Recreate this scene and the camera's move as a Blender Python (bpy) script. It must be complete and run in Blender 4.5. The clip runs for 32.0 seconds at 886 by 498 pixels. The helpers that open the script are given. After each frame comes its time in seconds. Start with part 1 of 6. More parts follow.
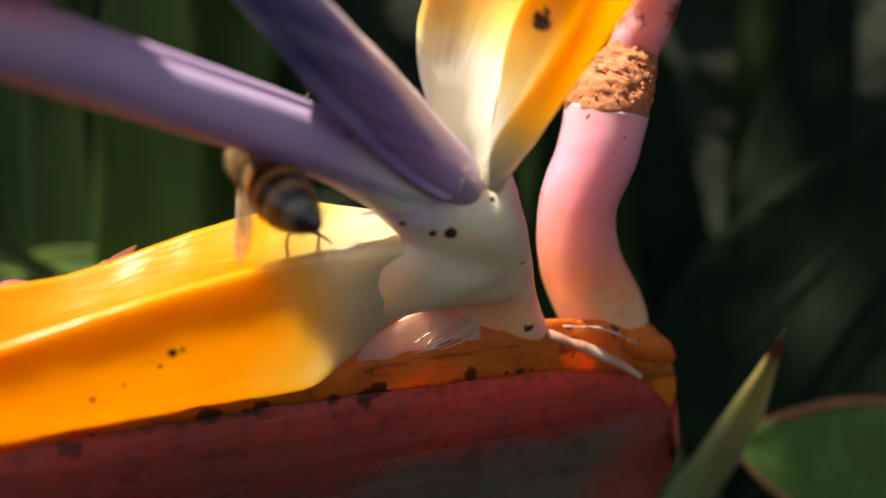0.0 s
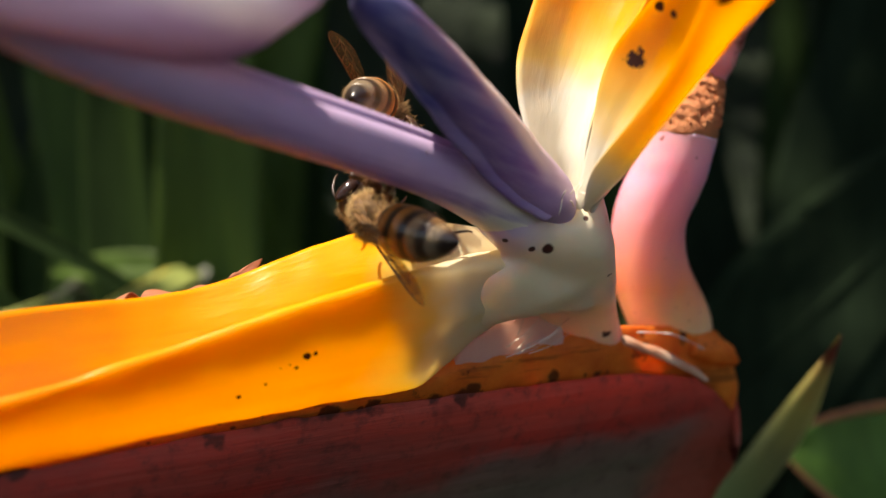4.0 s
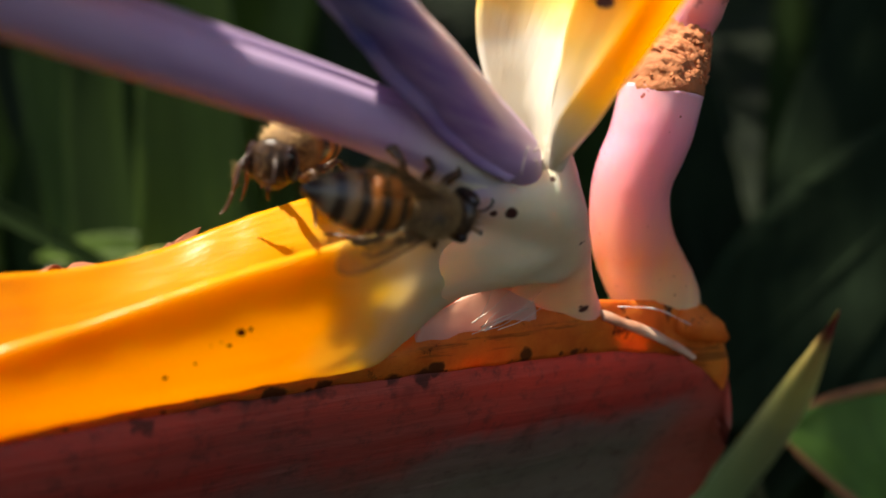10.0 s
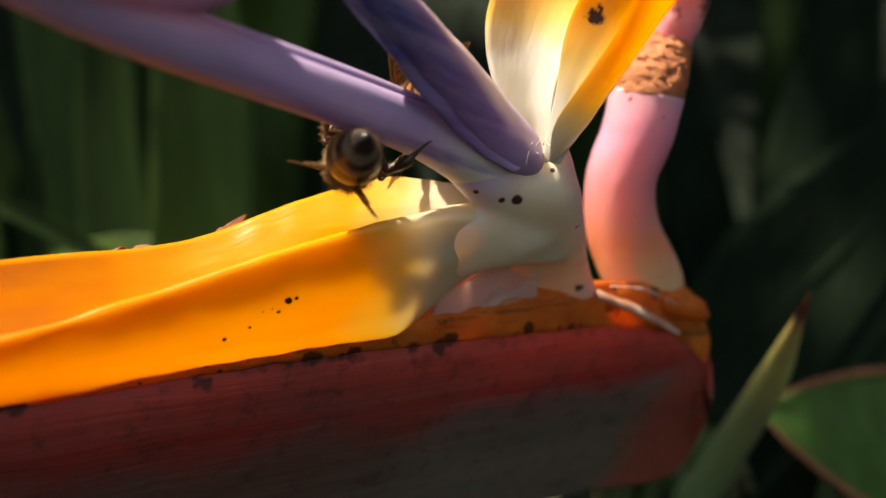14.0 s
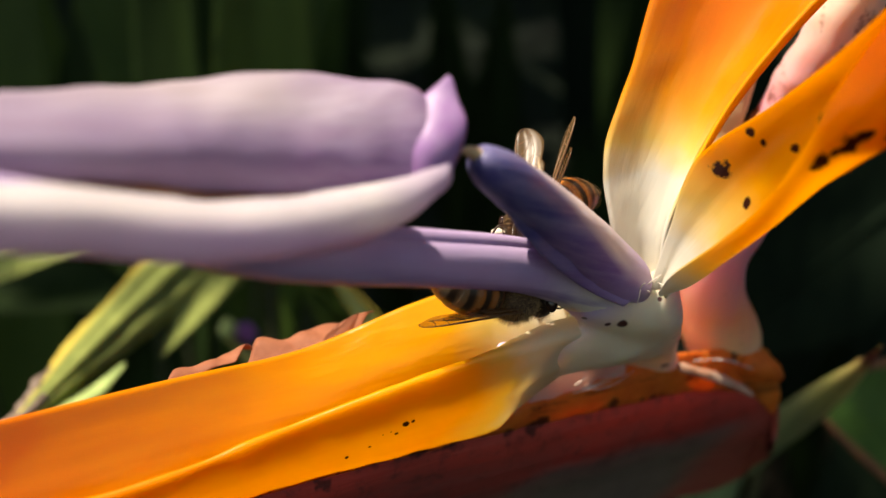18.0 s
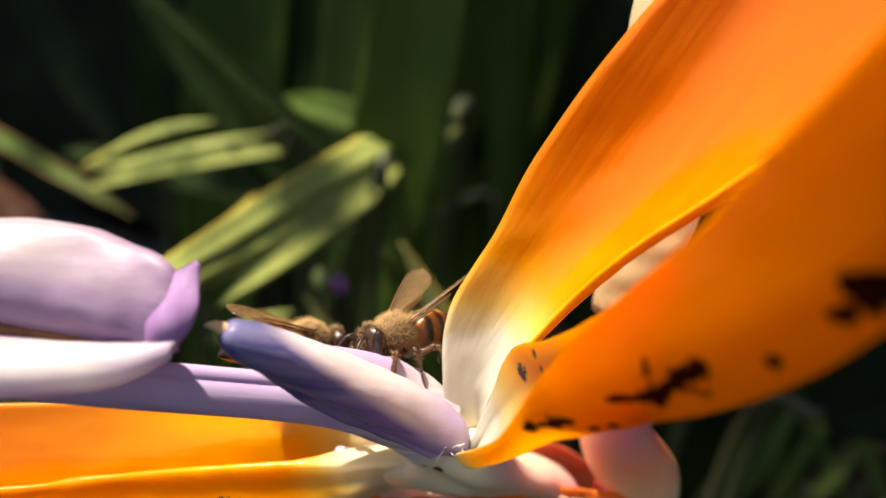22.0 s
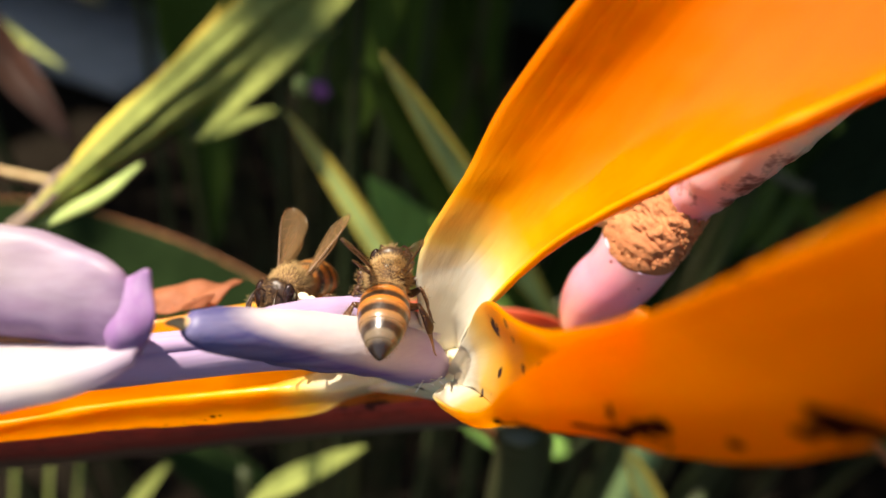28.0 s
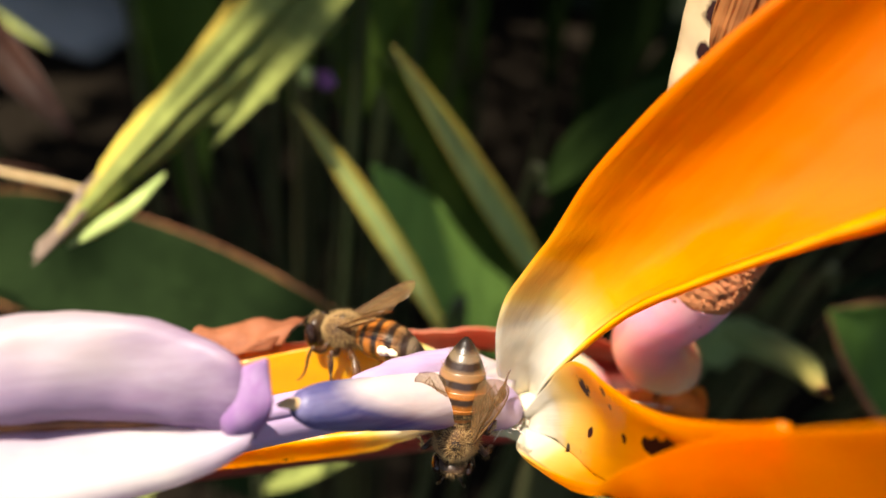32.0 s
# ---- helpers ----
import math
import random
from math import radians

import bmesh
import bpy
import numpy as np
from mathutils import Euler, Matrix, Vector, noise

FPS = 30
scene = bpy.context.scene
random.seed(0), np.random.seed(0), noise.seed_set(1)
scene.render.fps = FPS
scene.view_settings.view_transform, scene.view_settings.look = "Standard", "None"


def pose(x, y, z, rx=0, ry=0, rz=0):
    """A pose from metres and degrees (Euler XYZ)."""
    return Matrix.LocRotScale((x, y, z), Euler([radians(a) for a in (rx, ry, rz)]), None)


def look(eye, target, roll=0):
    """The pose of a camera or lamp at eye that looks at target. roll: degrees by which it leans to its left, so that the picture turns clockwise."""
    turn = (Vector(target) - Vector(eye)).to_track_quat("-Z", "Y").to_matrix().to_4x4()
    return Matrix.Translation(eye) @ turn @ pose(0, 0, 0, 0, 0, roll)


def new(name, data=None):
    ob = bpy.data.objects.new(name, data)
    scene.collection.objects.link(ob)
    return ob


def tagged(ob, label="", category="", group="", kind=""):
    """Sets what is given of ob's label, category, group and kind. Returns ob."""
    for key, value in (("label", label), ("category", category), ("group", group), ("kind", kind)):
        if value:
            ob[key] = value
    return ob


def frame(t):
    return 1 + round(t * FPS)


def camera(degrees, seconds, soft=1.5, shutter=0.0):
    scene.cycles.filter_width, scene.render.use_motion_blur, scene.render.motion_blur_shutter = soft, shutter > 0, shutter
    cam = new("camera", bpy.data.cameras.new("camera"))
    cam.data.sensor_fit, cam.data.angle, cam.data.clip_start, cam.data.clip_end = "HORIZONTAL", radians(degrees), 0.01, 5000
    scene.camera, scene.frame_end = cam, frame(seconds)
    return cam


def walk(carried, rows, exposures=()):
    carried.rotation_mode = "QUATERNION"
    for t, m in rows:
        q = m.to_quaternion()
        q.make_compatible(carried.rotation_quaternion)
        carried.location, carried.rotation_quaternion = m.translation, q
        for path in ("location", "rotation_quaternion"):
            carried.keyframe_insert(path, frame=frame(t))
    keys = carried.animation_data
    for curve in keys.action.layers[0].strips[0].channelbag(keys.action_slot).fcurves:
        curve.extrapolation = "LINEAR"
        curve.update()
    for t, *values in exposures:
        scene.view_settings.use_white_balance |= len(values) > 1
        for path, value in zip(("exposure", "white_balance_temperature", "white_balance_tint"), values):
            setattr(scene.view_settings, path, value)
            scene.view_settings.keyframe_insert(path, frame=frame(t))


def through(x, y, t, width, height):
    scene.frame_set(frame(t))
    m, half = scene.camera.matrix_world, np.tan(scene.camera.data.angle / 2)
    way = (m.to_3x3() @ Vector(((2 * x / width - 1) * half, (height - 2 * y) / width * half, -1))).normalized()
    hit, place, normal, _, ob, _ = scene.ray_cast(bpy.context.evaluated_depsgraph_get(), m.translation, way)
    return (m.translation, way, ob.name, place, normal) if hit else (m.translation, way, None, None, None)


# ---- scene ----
cam = camera(56.6, 32.0)
U = 0.00088  # metres in a unit of the plan; the plan's origin is the first eye
EYE = 1000 * U  # height of the first eye over the ground, metres
# seconds, eye in units, turn in degrees
PATH = [
    (0, 0.00, 0.00, 0.00, 87.00, -0.00, -0.00),
    (0.5, -2.01, 0.28, 0.39, 86.94, 0.02, 0.19),
    (1, -2.91, -1.28, -0.00, 86.77, 0.12, 0.32),
    (1.5, -3.92, -2.36, 0.35, 86.60, -0.22, 0.33),
    (2, -3.70, -4.19, -0.31, 86.75, -0.15, 0.63),
    (2.5, -4.80, -6.46, -0.11, 86.93, -0.36, 0.91),
    (3, -4.73, -8.44, -0.00, 87.06, -0.19, 1.18),
    (3.5, -6.32, -8.19, 0.42, 87.11, -0.00, 1.43),
    (5.5, -7.93, -6.14, 5.83, 86.20, -0.24, 2.30),
    (6, -6.87, -5.24, 4.56, 85.93, -0.00, 2.37),
    (6.5, -3.48, -5.37, 3.84, 85.89, 0.39, 2.21),
    (7, -3.40, -5.05, 1.18, 85.66, 0.41, 2.13),
    (7.5, -4.31, -6.07, 0.84, 85.82, 0.41, 2.08),
    (8, -5.31, -6.39, 0.89, 85.71, 0.19, 2.12),
    (8.5, -6.56, -6.76, 1.17, 85.75, 0.22, 2.00),
    (9, -6.35, -5.55, 2.15, 85.86, 0.11, 2.12),
    (9.5, -4.69, -3.26, 2.63, 85.95, 0.34, 1.90),
    (10, -2.87, -0.38, -0.40, 85.97, 0.46, 1.97),
    (10.5, -0.25, 1.59, -0.71, 86.45, 0.67, 2.02),
    (11, -0.74, 1.08, -1.51, 86.65, 0.84, 2.25),
    (11.5, 1.90, -4.77, -2.10, 87.10, 1.23, 1.74),
    (12, 1.15, -10.85, -2.13, 86.75, 1.14, 1.82),
    (12.5, 0.22, -14.83, -1.68, 86.81, 1.25, 1.76),
    (13, -2.53, -14.74, -0.98, 86.98, 1.21, 1.83),
    (13.5, -2.60, -13.71, -2.26, 86.81, 1.00, 1.77),
    (15.5, -14.88, -10.42, 4.10, 85.67, -0.07, 1.37),
    (16, -13.48, -10.69, 9.50, 87.32, -0.19, 2.76),
    (16.5, -15.23, -9.63, 15.11, 85.70, -0.38, 3.67),
    (17, -20.20, -11.81, 24.90, 82.84, -1.08, 4.12),
    (17.5, -15.59, -9.83, 22.76, 79.21, -1.34, 3.89),
    (18, -13.35, -12.31, 25.25, 76.70, -1.65, 4.10),
    (18.5, -11.28, -14.84, 29.30, 75.05, -1.71, 4.32),
    (19, -6.62, -14.37, 31.22, 74.08, -1.37, 5.20),
    (19.5, 3.61, -12.42, 33.94, 73.82, -1.76, 7.59),
    (20, 11.13, -7.97, 35.45, 73.34, -3.33, 10.56),
    (20.5, 15.42, -6.36, 40.95, 73.48, -5.90, 14.43),
    (21, 23.01, -5.06, 40.25, 72.71, -7.68, 17.89),
    (21.5, 25.73, -0.53, 42.95, 71.52, -9.89, 21.24),
    (22, 21.66, -1.37, 52.39, 69.15, -10.39, 22.73),
    (22.5, 17.99, 0.99, 50.77, 69.44, -9.08, 21.83),
    (23, 12.27, 5.09, 58.36, 65.34, -8.87, 21.78),
    (23.5, 13.73, 9.70, 60.45, 61.82, -7.13, 21.96),
    (24, 11.64, 11.92, 61.97, 58.98, -6.96, 21.54),
    (24.5, 8.78, 9.74, 62.02, 56.96, -7.93, 20.63),
    (25, 7.38, 11.84, 66.36, 54.90, -8.33, 21.42),
    (25.5, 6.39, 11.23, 67.24, 53.35, -8.52, 21.05),
    (27.5, 9.68, 8.87, 74.69, 50.73, -9.76, 21.80),
    (28, 16.75, 11.18, 68.67, 51.35, -8.35, 21.36),
    (28.5, 16.48, 4.27, 68.77, 55.37, -7.90, 19.66),
    (29, 13.07, 3.49, 70.15, 56.24, -7.40, 18.12),
    (29.5, 3.09, 2.35, 75.22, 54.43, -8.65, 17.44),
    (30, 3.96, 6.19, 79.93, 52.09, -7.97, 18.24),
    (30.5, 0.12, 9.69, 79.56, 50.55, -8.51, 18.51),
    (31, 1.73, 12.74, 78.53, 49.07, -8.51, 18.87),
    (31.5, 2.48, 13.30, 76.93, 48.61, -8.56, 19.13),
    (32, 3.19, 12.34, 75.61, 48.65, -8.80, 19.39),
]
walk(cam, [(t, pose(x * U, y * U, EYE + z * U, rx, ry, rz)) for t, x, y, z, rx, ry, rz in PATH],
     exposures=[(0, 1.42, 7300, 12), (13, 1.38, 7300, 12), (17, 0.95, 7300, 12), (22, 1.33, 7300, 12), (32, 1.28, 7300, 12)])
# ---- camera end ----
cam.data.dof.use_dof = True
cam.data.dof.focus_distance, cam.data.dof.aperture_fstop = 0.074, 17

# ---- world, sun, light ----
SUN_DIR = Vector((-0.37, -0.19, 0.91)).normalized()   # towards the sun
world = bpy.data.worlds.new("world")
scene.world = world
world.use_nodes = True
wn = world.node_tree.nodes
sky = wn.new("ShaderNodeTexSky")
sky.sky_type, sky.sun_disc = "NISHITA", False
sky.sun_elevation = math.asin(SUN_DIR.z)
sky.sun_rotation = math.atan2(SUN_DIR.x, SUN_DIR.y)
world.node_tree.links.new(sky.outputs[0], wn["Background"].inputs[0])
wn["Background"].inputs[1].default_value = 0.085
lamp = bpy.data.lights.new("sun", "SUN")
lamp.energy, lamp.angle, lamp.color = 4.8, radians(0.6), (1.0, 0.95, 0.86)
sun = new("sun", lamp)
sun.matrix_world = look(SUN_DIR * 3, (0, 0, 0))


# ---- small tools ----
def V(x, y, z):
    return Vector((x, y, z))


def spline(pts, n):
    """n points on a smooth curve through pts (vectors)."""
    pts = [Vector(p) for p in pts]
    if len(pts) == 2:
        return [pts[0].lerp(pts[1], i / (n - 1)) for i in range(n)]
    ext = [pts[0] * 2 - pts[1]] + pts + [pts[-1] * 2 - pts[-2]]
    out = []
    for i in range(n):
        u = i / (n - 1) * (len(pts) - 1)
        k = min(int(u), len(pts) - 2)
        f = u - k
        a, b, c, d = ext[k:k + 4]
        out.append(0.5 * ((2 * b) + (c - a) * f + (2 * a - 5 * b + 4 * c - d) * f * f + (3 * b - a - 3 * c + d) * f ** 3))
    return out


def mapped(vals, n):
    return [p.x for p in spline([(v, 0, 0) for v in vals], n)]


def sheet(rows, nu, nv, thick, ruffle=0.0, seed=0):
    """A sheet of given thickness (mm) through rows of control points (mm); its edges are closed."""
    cols = [spline(r, nv) for r in rows]
    grid = [spline([c[j] for c in cols], nu) for j in range(nv)]           # grid[j][i]
    g = [[grid[j][i] for j in range(nv)] for i in range(nu)]
    top, bot = [], []
    for i in range(nu):
        for j in range(nv):
            du = g[min(i + 1, nu - 1)][j] - g[max(i - 1, 0)][j]
            dv = g[i][min(j + 1, nv - 1)] - g[i][max(j - 1, 0)]
            nrm = du.cross(dv).normalized() if du.cross(dv).length > 1e-9 else V(0, 0, 1)
            p = g[i][j]
            if ruffle:
                p = p + nrm * ruffle * noise.noise(p * 0.35 + V(seed, 0, 0))
            e = 0.35 + 0.65 * min(1, 6 * min(j, nv - 1 - j) / nv)
            top.append(p + nrm * thick * 0.5 * e)
            bot.append(p - nrm * thick * 0.5 * e)
    bm = bmesh.new()
    a = [bm.verts.new(p) for p in top]
    b = [bm.verts.new(p) for p in bot]
    ix = lambda i, j: i * nv + j
    for i in range(nu - 1):
        for j in range(nv - 1):
            bm.faces.new((a[ix(i, j)], a[ix(i + 1, j)], a[ix(i + 1, j + 1)], a[ix(i, j + 1)]))
            bm.faces.new((b[ix(i, j)], b[ix(i, j + 1)], b[ix(i + 1, j + 1)], b[ix(i + 1, j)]))
    rim = [ix(i, 0) for i in range(nu)] + [ix(nu - 1, j) for j in range(1, nv)] + [ix(i, nv - 1) for i in range(nu - 2, -1, -1)] + [ix(0, j) for j in range(nv - 2, 0, -1)]
    for k in range(len(rim)):
        p, q = rim[k], rim[(k + 1) % len(rim)]
        bm.faces.new((a[q], a[p], b[p], b[q]))
    bmesh.ops.recalc_face_normals(bm, faces=bm.faces)
    return bm


def tube(path, radii, n=20, m=40, up=(0, 0, 1), flat=1.0, wobble=0.0, lobes=0.0, bm=None, caps=True, seed=0):
    """A tube along path (mm) with radii along it; flat: its height over its width; lobes: a lengthwise groove."""
    c = spline(path, m)
    r = mapped(radii, m)
    up = Vector(up)
    bm = bm or bmesh.new()
    rings = []
    for i in range(m):
        d = (c[min(i + 1, m - 1)] - c[max(i - 1, 0)]).normalized()
        s = d.cross(up).normalized()
        w = s.cross(d)
        ring = []
        for k in range(n):
            a = 2 * math.pi * k / n
            rr = max(r[i], 0.01) * (1 - lobes * max(0, math.cos(a - math.pi / 2)) ** 8)
            p = c[i] + s * math.cos(a) * rr + w * math.sin(a) * rr * flat
            if wobble:
                p += (p - c[i]).normalized() * wobble * noise.noise(p * 0.5 + V(seed, 3, 1))
            ring.append(bm.verts.new(p))
        rings.append(ring)
    for i in range(m - 1):
        for k in range(n):
            bm.faces.new((rings[i][k], rings[i][(k + 1) % n], rings[i + 1][(k + 1) % n], rings[i + 1][k]))
    if caps:
        bm.faces.new(list(reversed(rings[0])))
        bm.faces.new(rings[-1])
    return bm


def loft(stations, n=36, m=50, wobble=0.0):
    """A closed body through level ellipses: (x, y, z, half width, half depth) mm."""
    keys = [mapped([st[k] for st in stations], m) for k in range(5)]
    bm = bmesh.new()
    rings = []
    for x, y, z, a, b in zip(*keys):
        ring = []
        for k in range(n):
            w = 2 * math.pi * k / n
            p = V(x + a * math.cos(w), y + b * math.sin(w), z)
            ring.append(bm.verts.new(p + V(math.cos(w), math.sin(w), 0) * wobble * noise.noise(p * 0.3)))
        rings.append(ring)
    for i in range(m - 1):
        for k in range(n):
            bm.faces.new((rings[i][k], rings[i][(k + 1) % n], rings[i + 1][(k + 1) % n], rings[i + 1][k]))
    bm.faces.new(list(reversed(rings[0])))
    bm.faces.new(rings[-1])
    bmesh.ops.recalc_face_normals(bm, faces=bm.faces)
    return bm


def ball(c, r, n=16, m=10, bm=None, fuzz=0.0):
    """An ellipsoid at c with radii r (mm)."""
    bm = bm or bmesh.new()
    c, r = Vector(c), Vector(r)
    top, bot = bm.verts.new(c + V(0, 0, r.z)), bm.verts.new(c - V(0, 0, r.z))
    rings = []
    for i in range(1, m):
        t = math.pi * i / m
        rings.append([bm.verts.new(c + V(r.x * math.sin(t) * math.cos(a), r.y * math.sin(t) * math.sin(a), r.z * math.cos(t)))
                      for a in (2 * math.pi * k / n for k in range(n))])
    for k in range(n):
        bm.faces.new((top, rings[0][k], rings[0][(k + 1) % n]))
        bm.faces.new((bot, rings[-1][(k + 1) % n], rings[-1][k]))
        for i in range(m - 2):
            bm.faces.new((rings[i][k], rings[i + 1][k], rings[i + 1][(k + 1) % n], rings[i][(k + 1) % n]))
    return bm


def part(name, bm, material, parent, label="", origin=(0, 0, 0), smooth=True):
    """Links a bmesh in model units as one mesh object under parent; origin: the parent's place in the same millimetres."""
    bmesh.ops.translate(bm, verts=bm.verts, vec=-Vector(origin))
    bmesh.ops.scale(bm, verts=bm.verts, vec=(U, U, U))
    mesh = bpy.data.meshes.new(name)
    bm.to_mesh(mesh)
    bm.free()
    for f in mesh.polygons:
        f.use_smooth = smooth
    mesh.materials.append(material)
    ob = new(name, mesh)
    ob.parent = parent
    if label:
        tagged(ob, label)
    return ob


def thing(name, at, label, category, group="", kind=""):
    """An Empty at a place (mm), which parents a thing's parts."""
    ob = new(name)
    ob.empty_display_size = 0.005
    ob.location = (at[0] * U, at[1] * U, EYE + at[2] * U)
    return tagged(ob, label, category, group, kind)


# ---- materials ----
class Mat:
    """A node material in short: a principled surface, with helpers for its colour."""

    def __init__(self, name, rough=0.5, spec=0.5, coat=0.0):
        self.m = bpy.data.materials.new(name)
        self.m.use_nodes = True
        self.t = self.m.node_tree
        self.b = self.t.nodes["Principled BSDF"]
        self.b.inputs["Roughness"].default_value = rough
        self.b.inputs["Specular IOR Level"].default_value = spec
        self.b.inputs["Coat Weight"].default_value = coat
        self.co = self.t.nodes.new("ShaderNodeTexCoord").outputs["Object"]

    def node(self, kind, ins=(), **props):
        n = self.t.nodes.new("ShaderNode" + kind)
        for k, v in props.items():
            setattr(n, k, v)
        for k, v in dict(ins).items():
            if isinstance(v, bpy.types.NodeSocket):
                self.t.links.new(v, n.inputs[k])
            else:
                n.inputs[k].default_value = v
        return n

    def noise(self, scale, detail=4, rough=0.6, stretch=None, co=None):
        co = co or self.co
        if stretch:
            co = self.node("Mapping", {"Vector": co, "Scale": stretch}).outputs[0]
        return self.node("TexNoise", {"Vector": co, "Scale": scale, "Detail": detail, "Roughness": rough}).outputs[0]

    def grain(self, axis):
        """Coordinates that run slowly along an axis, for lengthwise fibres."""
        a = Vector(axis).normalized()
        b = a.orthogonal().normalized()
        d = [self.node("VectorMath", {0: self.co, 1: v}, operation="DOT_PRODUCT").outputs["Value"] for v in (a * 0.07, b, a.cross(b))]
        return self.node("CombineXYZ", {0: d[0], 1: d[1], 2: d[2]}).outputs[0]

    def math(self, op, a, b=0.0, c=0.0):
        n = self.node("Math", {0: a, 1: b, 2: c}, operation=op)
        return n.outputs[0]

    def ramp(self, fac, *stops):
        n = self.node("ValToRGB", {0: fac})
        e = n.color_ramp.elements
        while len(e) < len(stops):
            e.new(0.5)
        for s, (p, col) in zip(e, stops):
            s.position, s.color = p, (*col, 1) if len(col) == 3 else col
        return n.outputs[0]

    def mix(self, fac, a, b, blend="MIX"):
        n = self.node("Mix", data_type="RGBA", blend_type=blend)
        for k, v in ((0, fac), (6, a), (7, b)):
            if isinstance(v, bpy.types.NodeSocket):
                self.t.links.new(v, n.inputs[k])
            else:
                n.inputs[k].default_value = (*v, 1) if k else v
        return n.outputs[2]

    def dist(self, p):
        """Distance in mm of the surface from a point of the object's own space, mm."""
        n = self.node("VectorMath", {0: self.co, 1: [c * U for c in p]}, operation="DISTANCE")
        return self.math("MULTIPLY", n.outputs["Value"], 1 / U)

    def along(self, p, d, reach):
        """0 to 1 along direction d from point p over reach mm."""
        q = self.node("VectorMath", {0: self.co, 1: [c * U for c in p]}, operation="SUBTRACT").outputs[0]
        dv = Vector(d).normalized() / (reach * U)
        return self.node("VectorMath", {0: q, 1: dv}, operation="DOT_PRODUCT").outputs["Value"]

    def spots(self, pts, wob=1.7, scale=650):
        """A mask of blots round given points (x, y, z, radius) mm, with ragged rims."""
        nz = self.math("MULTIPLY_ADD", self.noise(scale, 3), wob * 2, -wob)
        out = None
        for x, y, z, r in pts:
            d = self.math("DIVIDE", self.dist((x, y, z)), r)
            m = self.math("ADD", d, nz)
            s = self.node("MapRange", {0: m, 1: 1.15, 2: 0.75, 3: 0.0, 4: 1.0}).outputs[0]
            out = s if out is None else self.math("MAXIMUM", out, s)
        return out

    def color(self, c):
        if isinstance(c, bpy.types.NodeSocket):
            self.t.links.new(c, self.b.inputs["Base Color"])
        else:
            self.b.inputs["Base Color"].default_value = (*c, 1)
        self.c = c
        return self

    def bump(self, height, strength=0.3, distance=0.0003):
        n = self.node("Bump", {"Height": height, "Strength": strength, "Distance": distance})
        self.t.links.new(n.outputs[0], self.b.inputs["Normal"])
        return self

    def fleshy(self, weight, scale=0.003, radius=(1.0, 0.4, 0.25)):
        """Light that spreads inside a thick, juicy part."""
        self.b.inputs["Subsurface Weight"].default_value = weight
        self.b.inputs["Subsurface Scale"].default_value = scale
        self.b.inputs["Subsurface Radius"].default_value = radius
        return self

    def glow_through(self, amount, tint=None):
        """Light that passes through a thin leaf or petal."""
        tr = self.node("BsdfTranslucent")
        c = tint or self.c
        if isinstance(c, bpy.types.NodeSocket):
            self.t.links.new(c, tr.inputs[0])
        else:
            tr.inputs[0].default_value = (*c, 1)
        mx = self.node("MixShader", {0: amount, 1: self.b.outputs[0], 2: tr.outputs[0]})
        self.t.links.new(mx.outputs[0], self.t.nodes["Material Output"].inputs[0])
        return self


J = (2, 74, -1)     # the middle of the flower, where its petals meet


def rel(p):
    return tuple(a - b for a, b in zip(p, J))


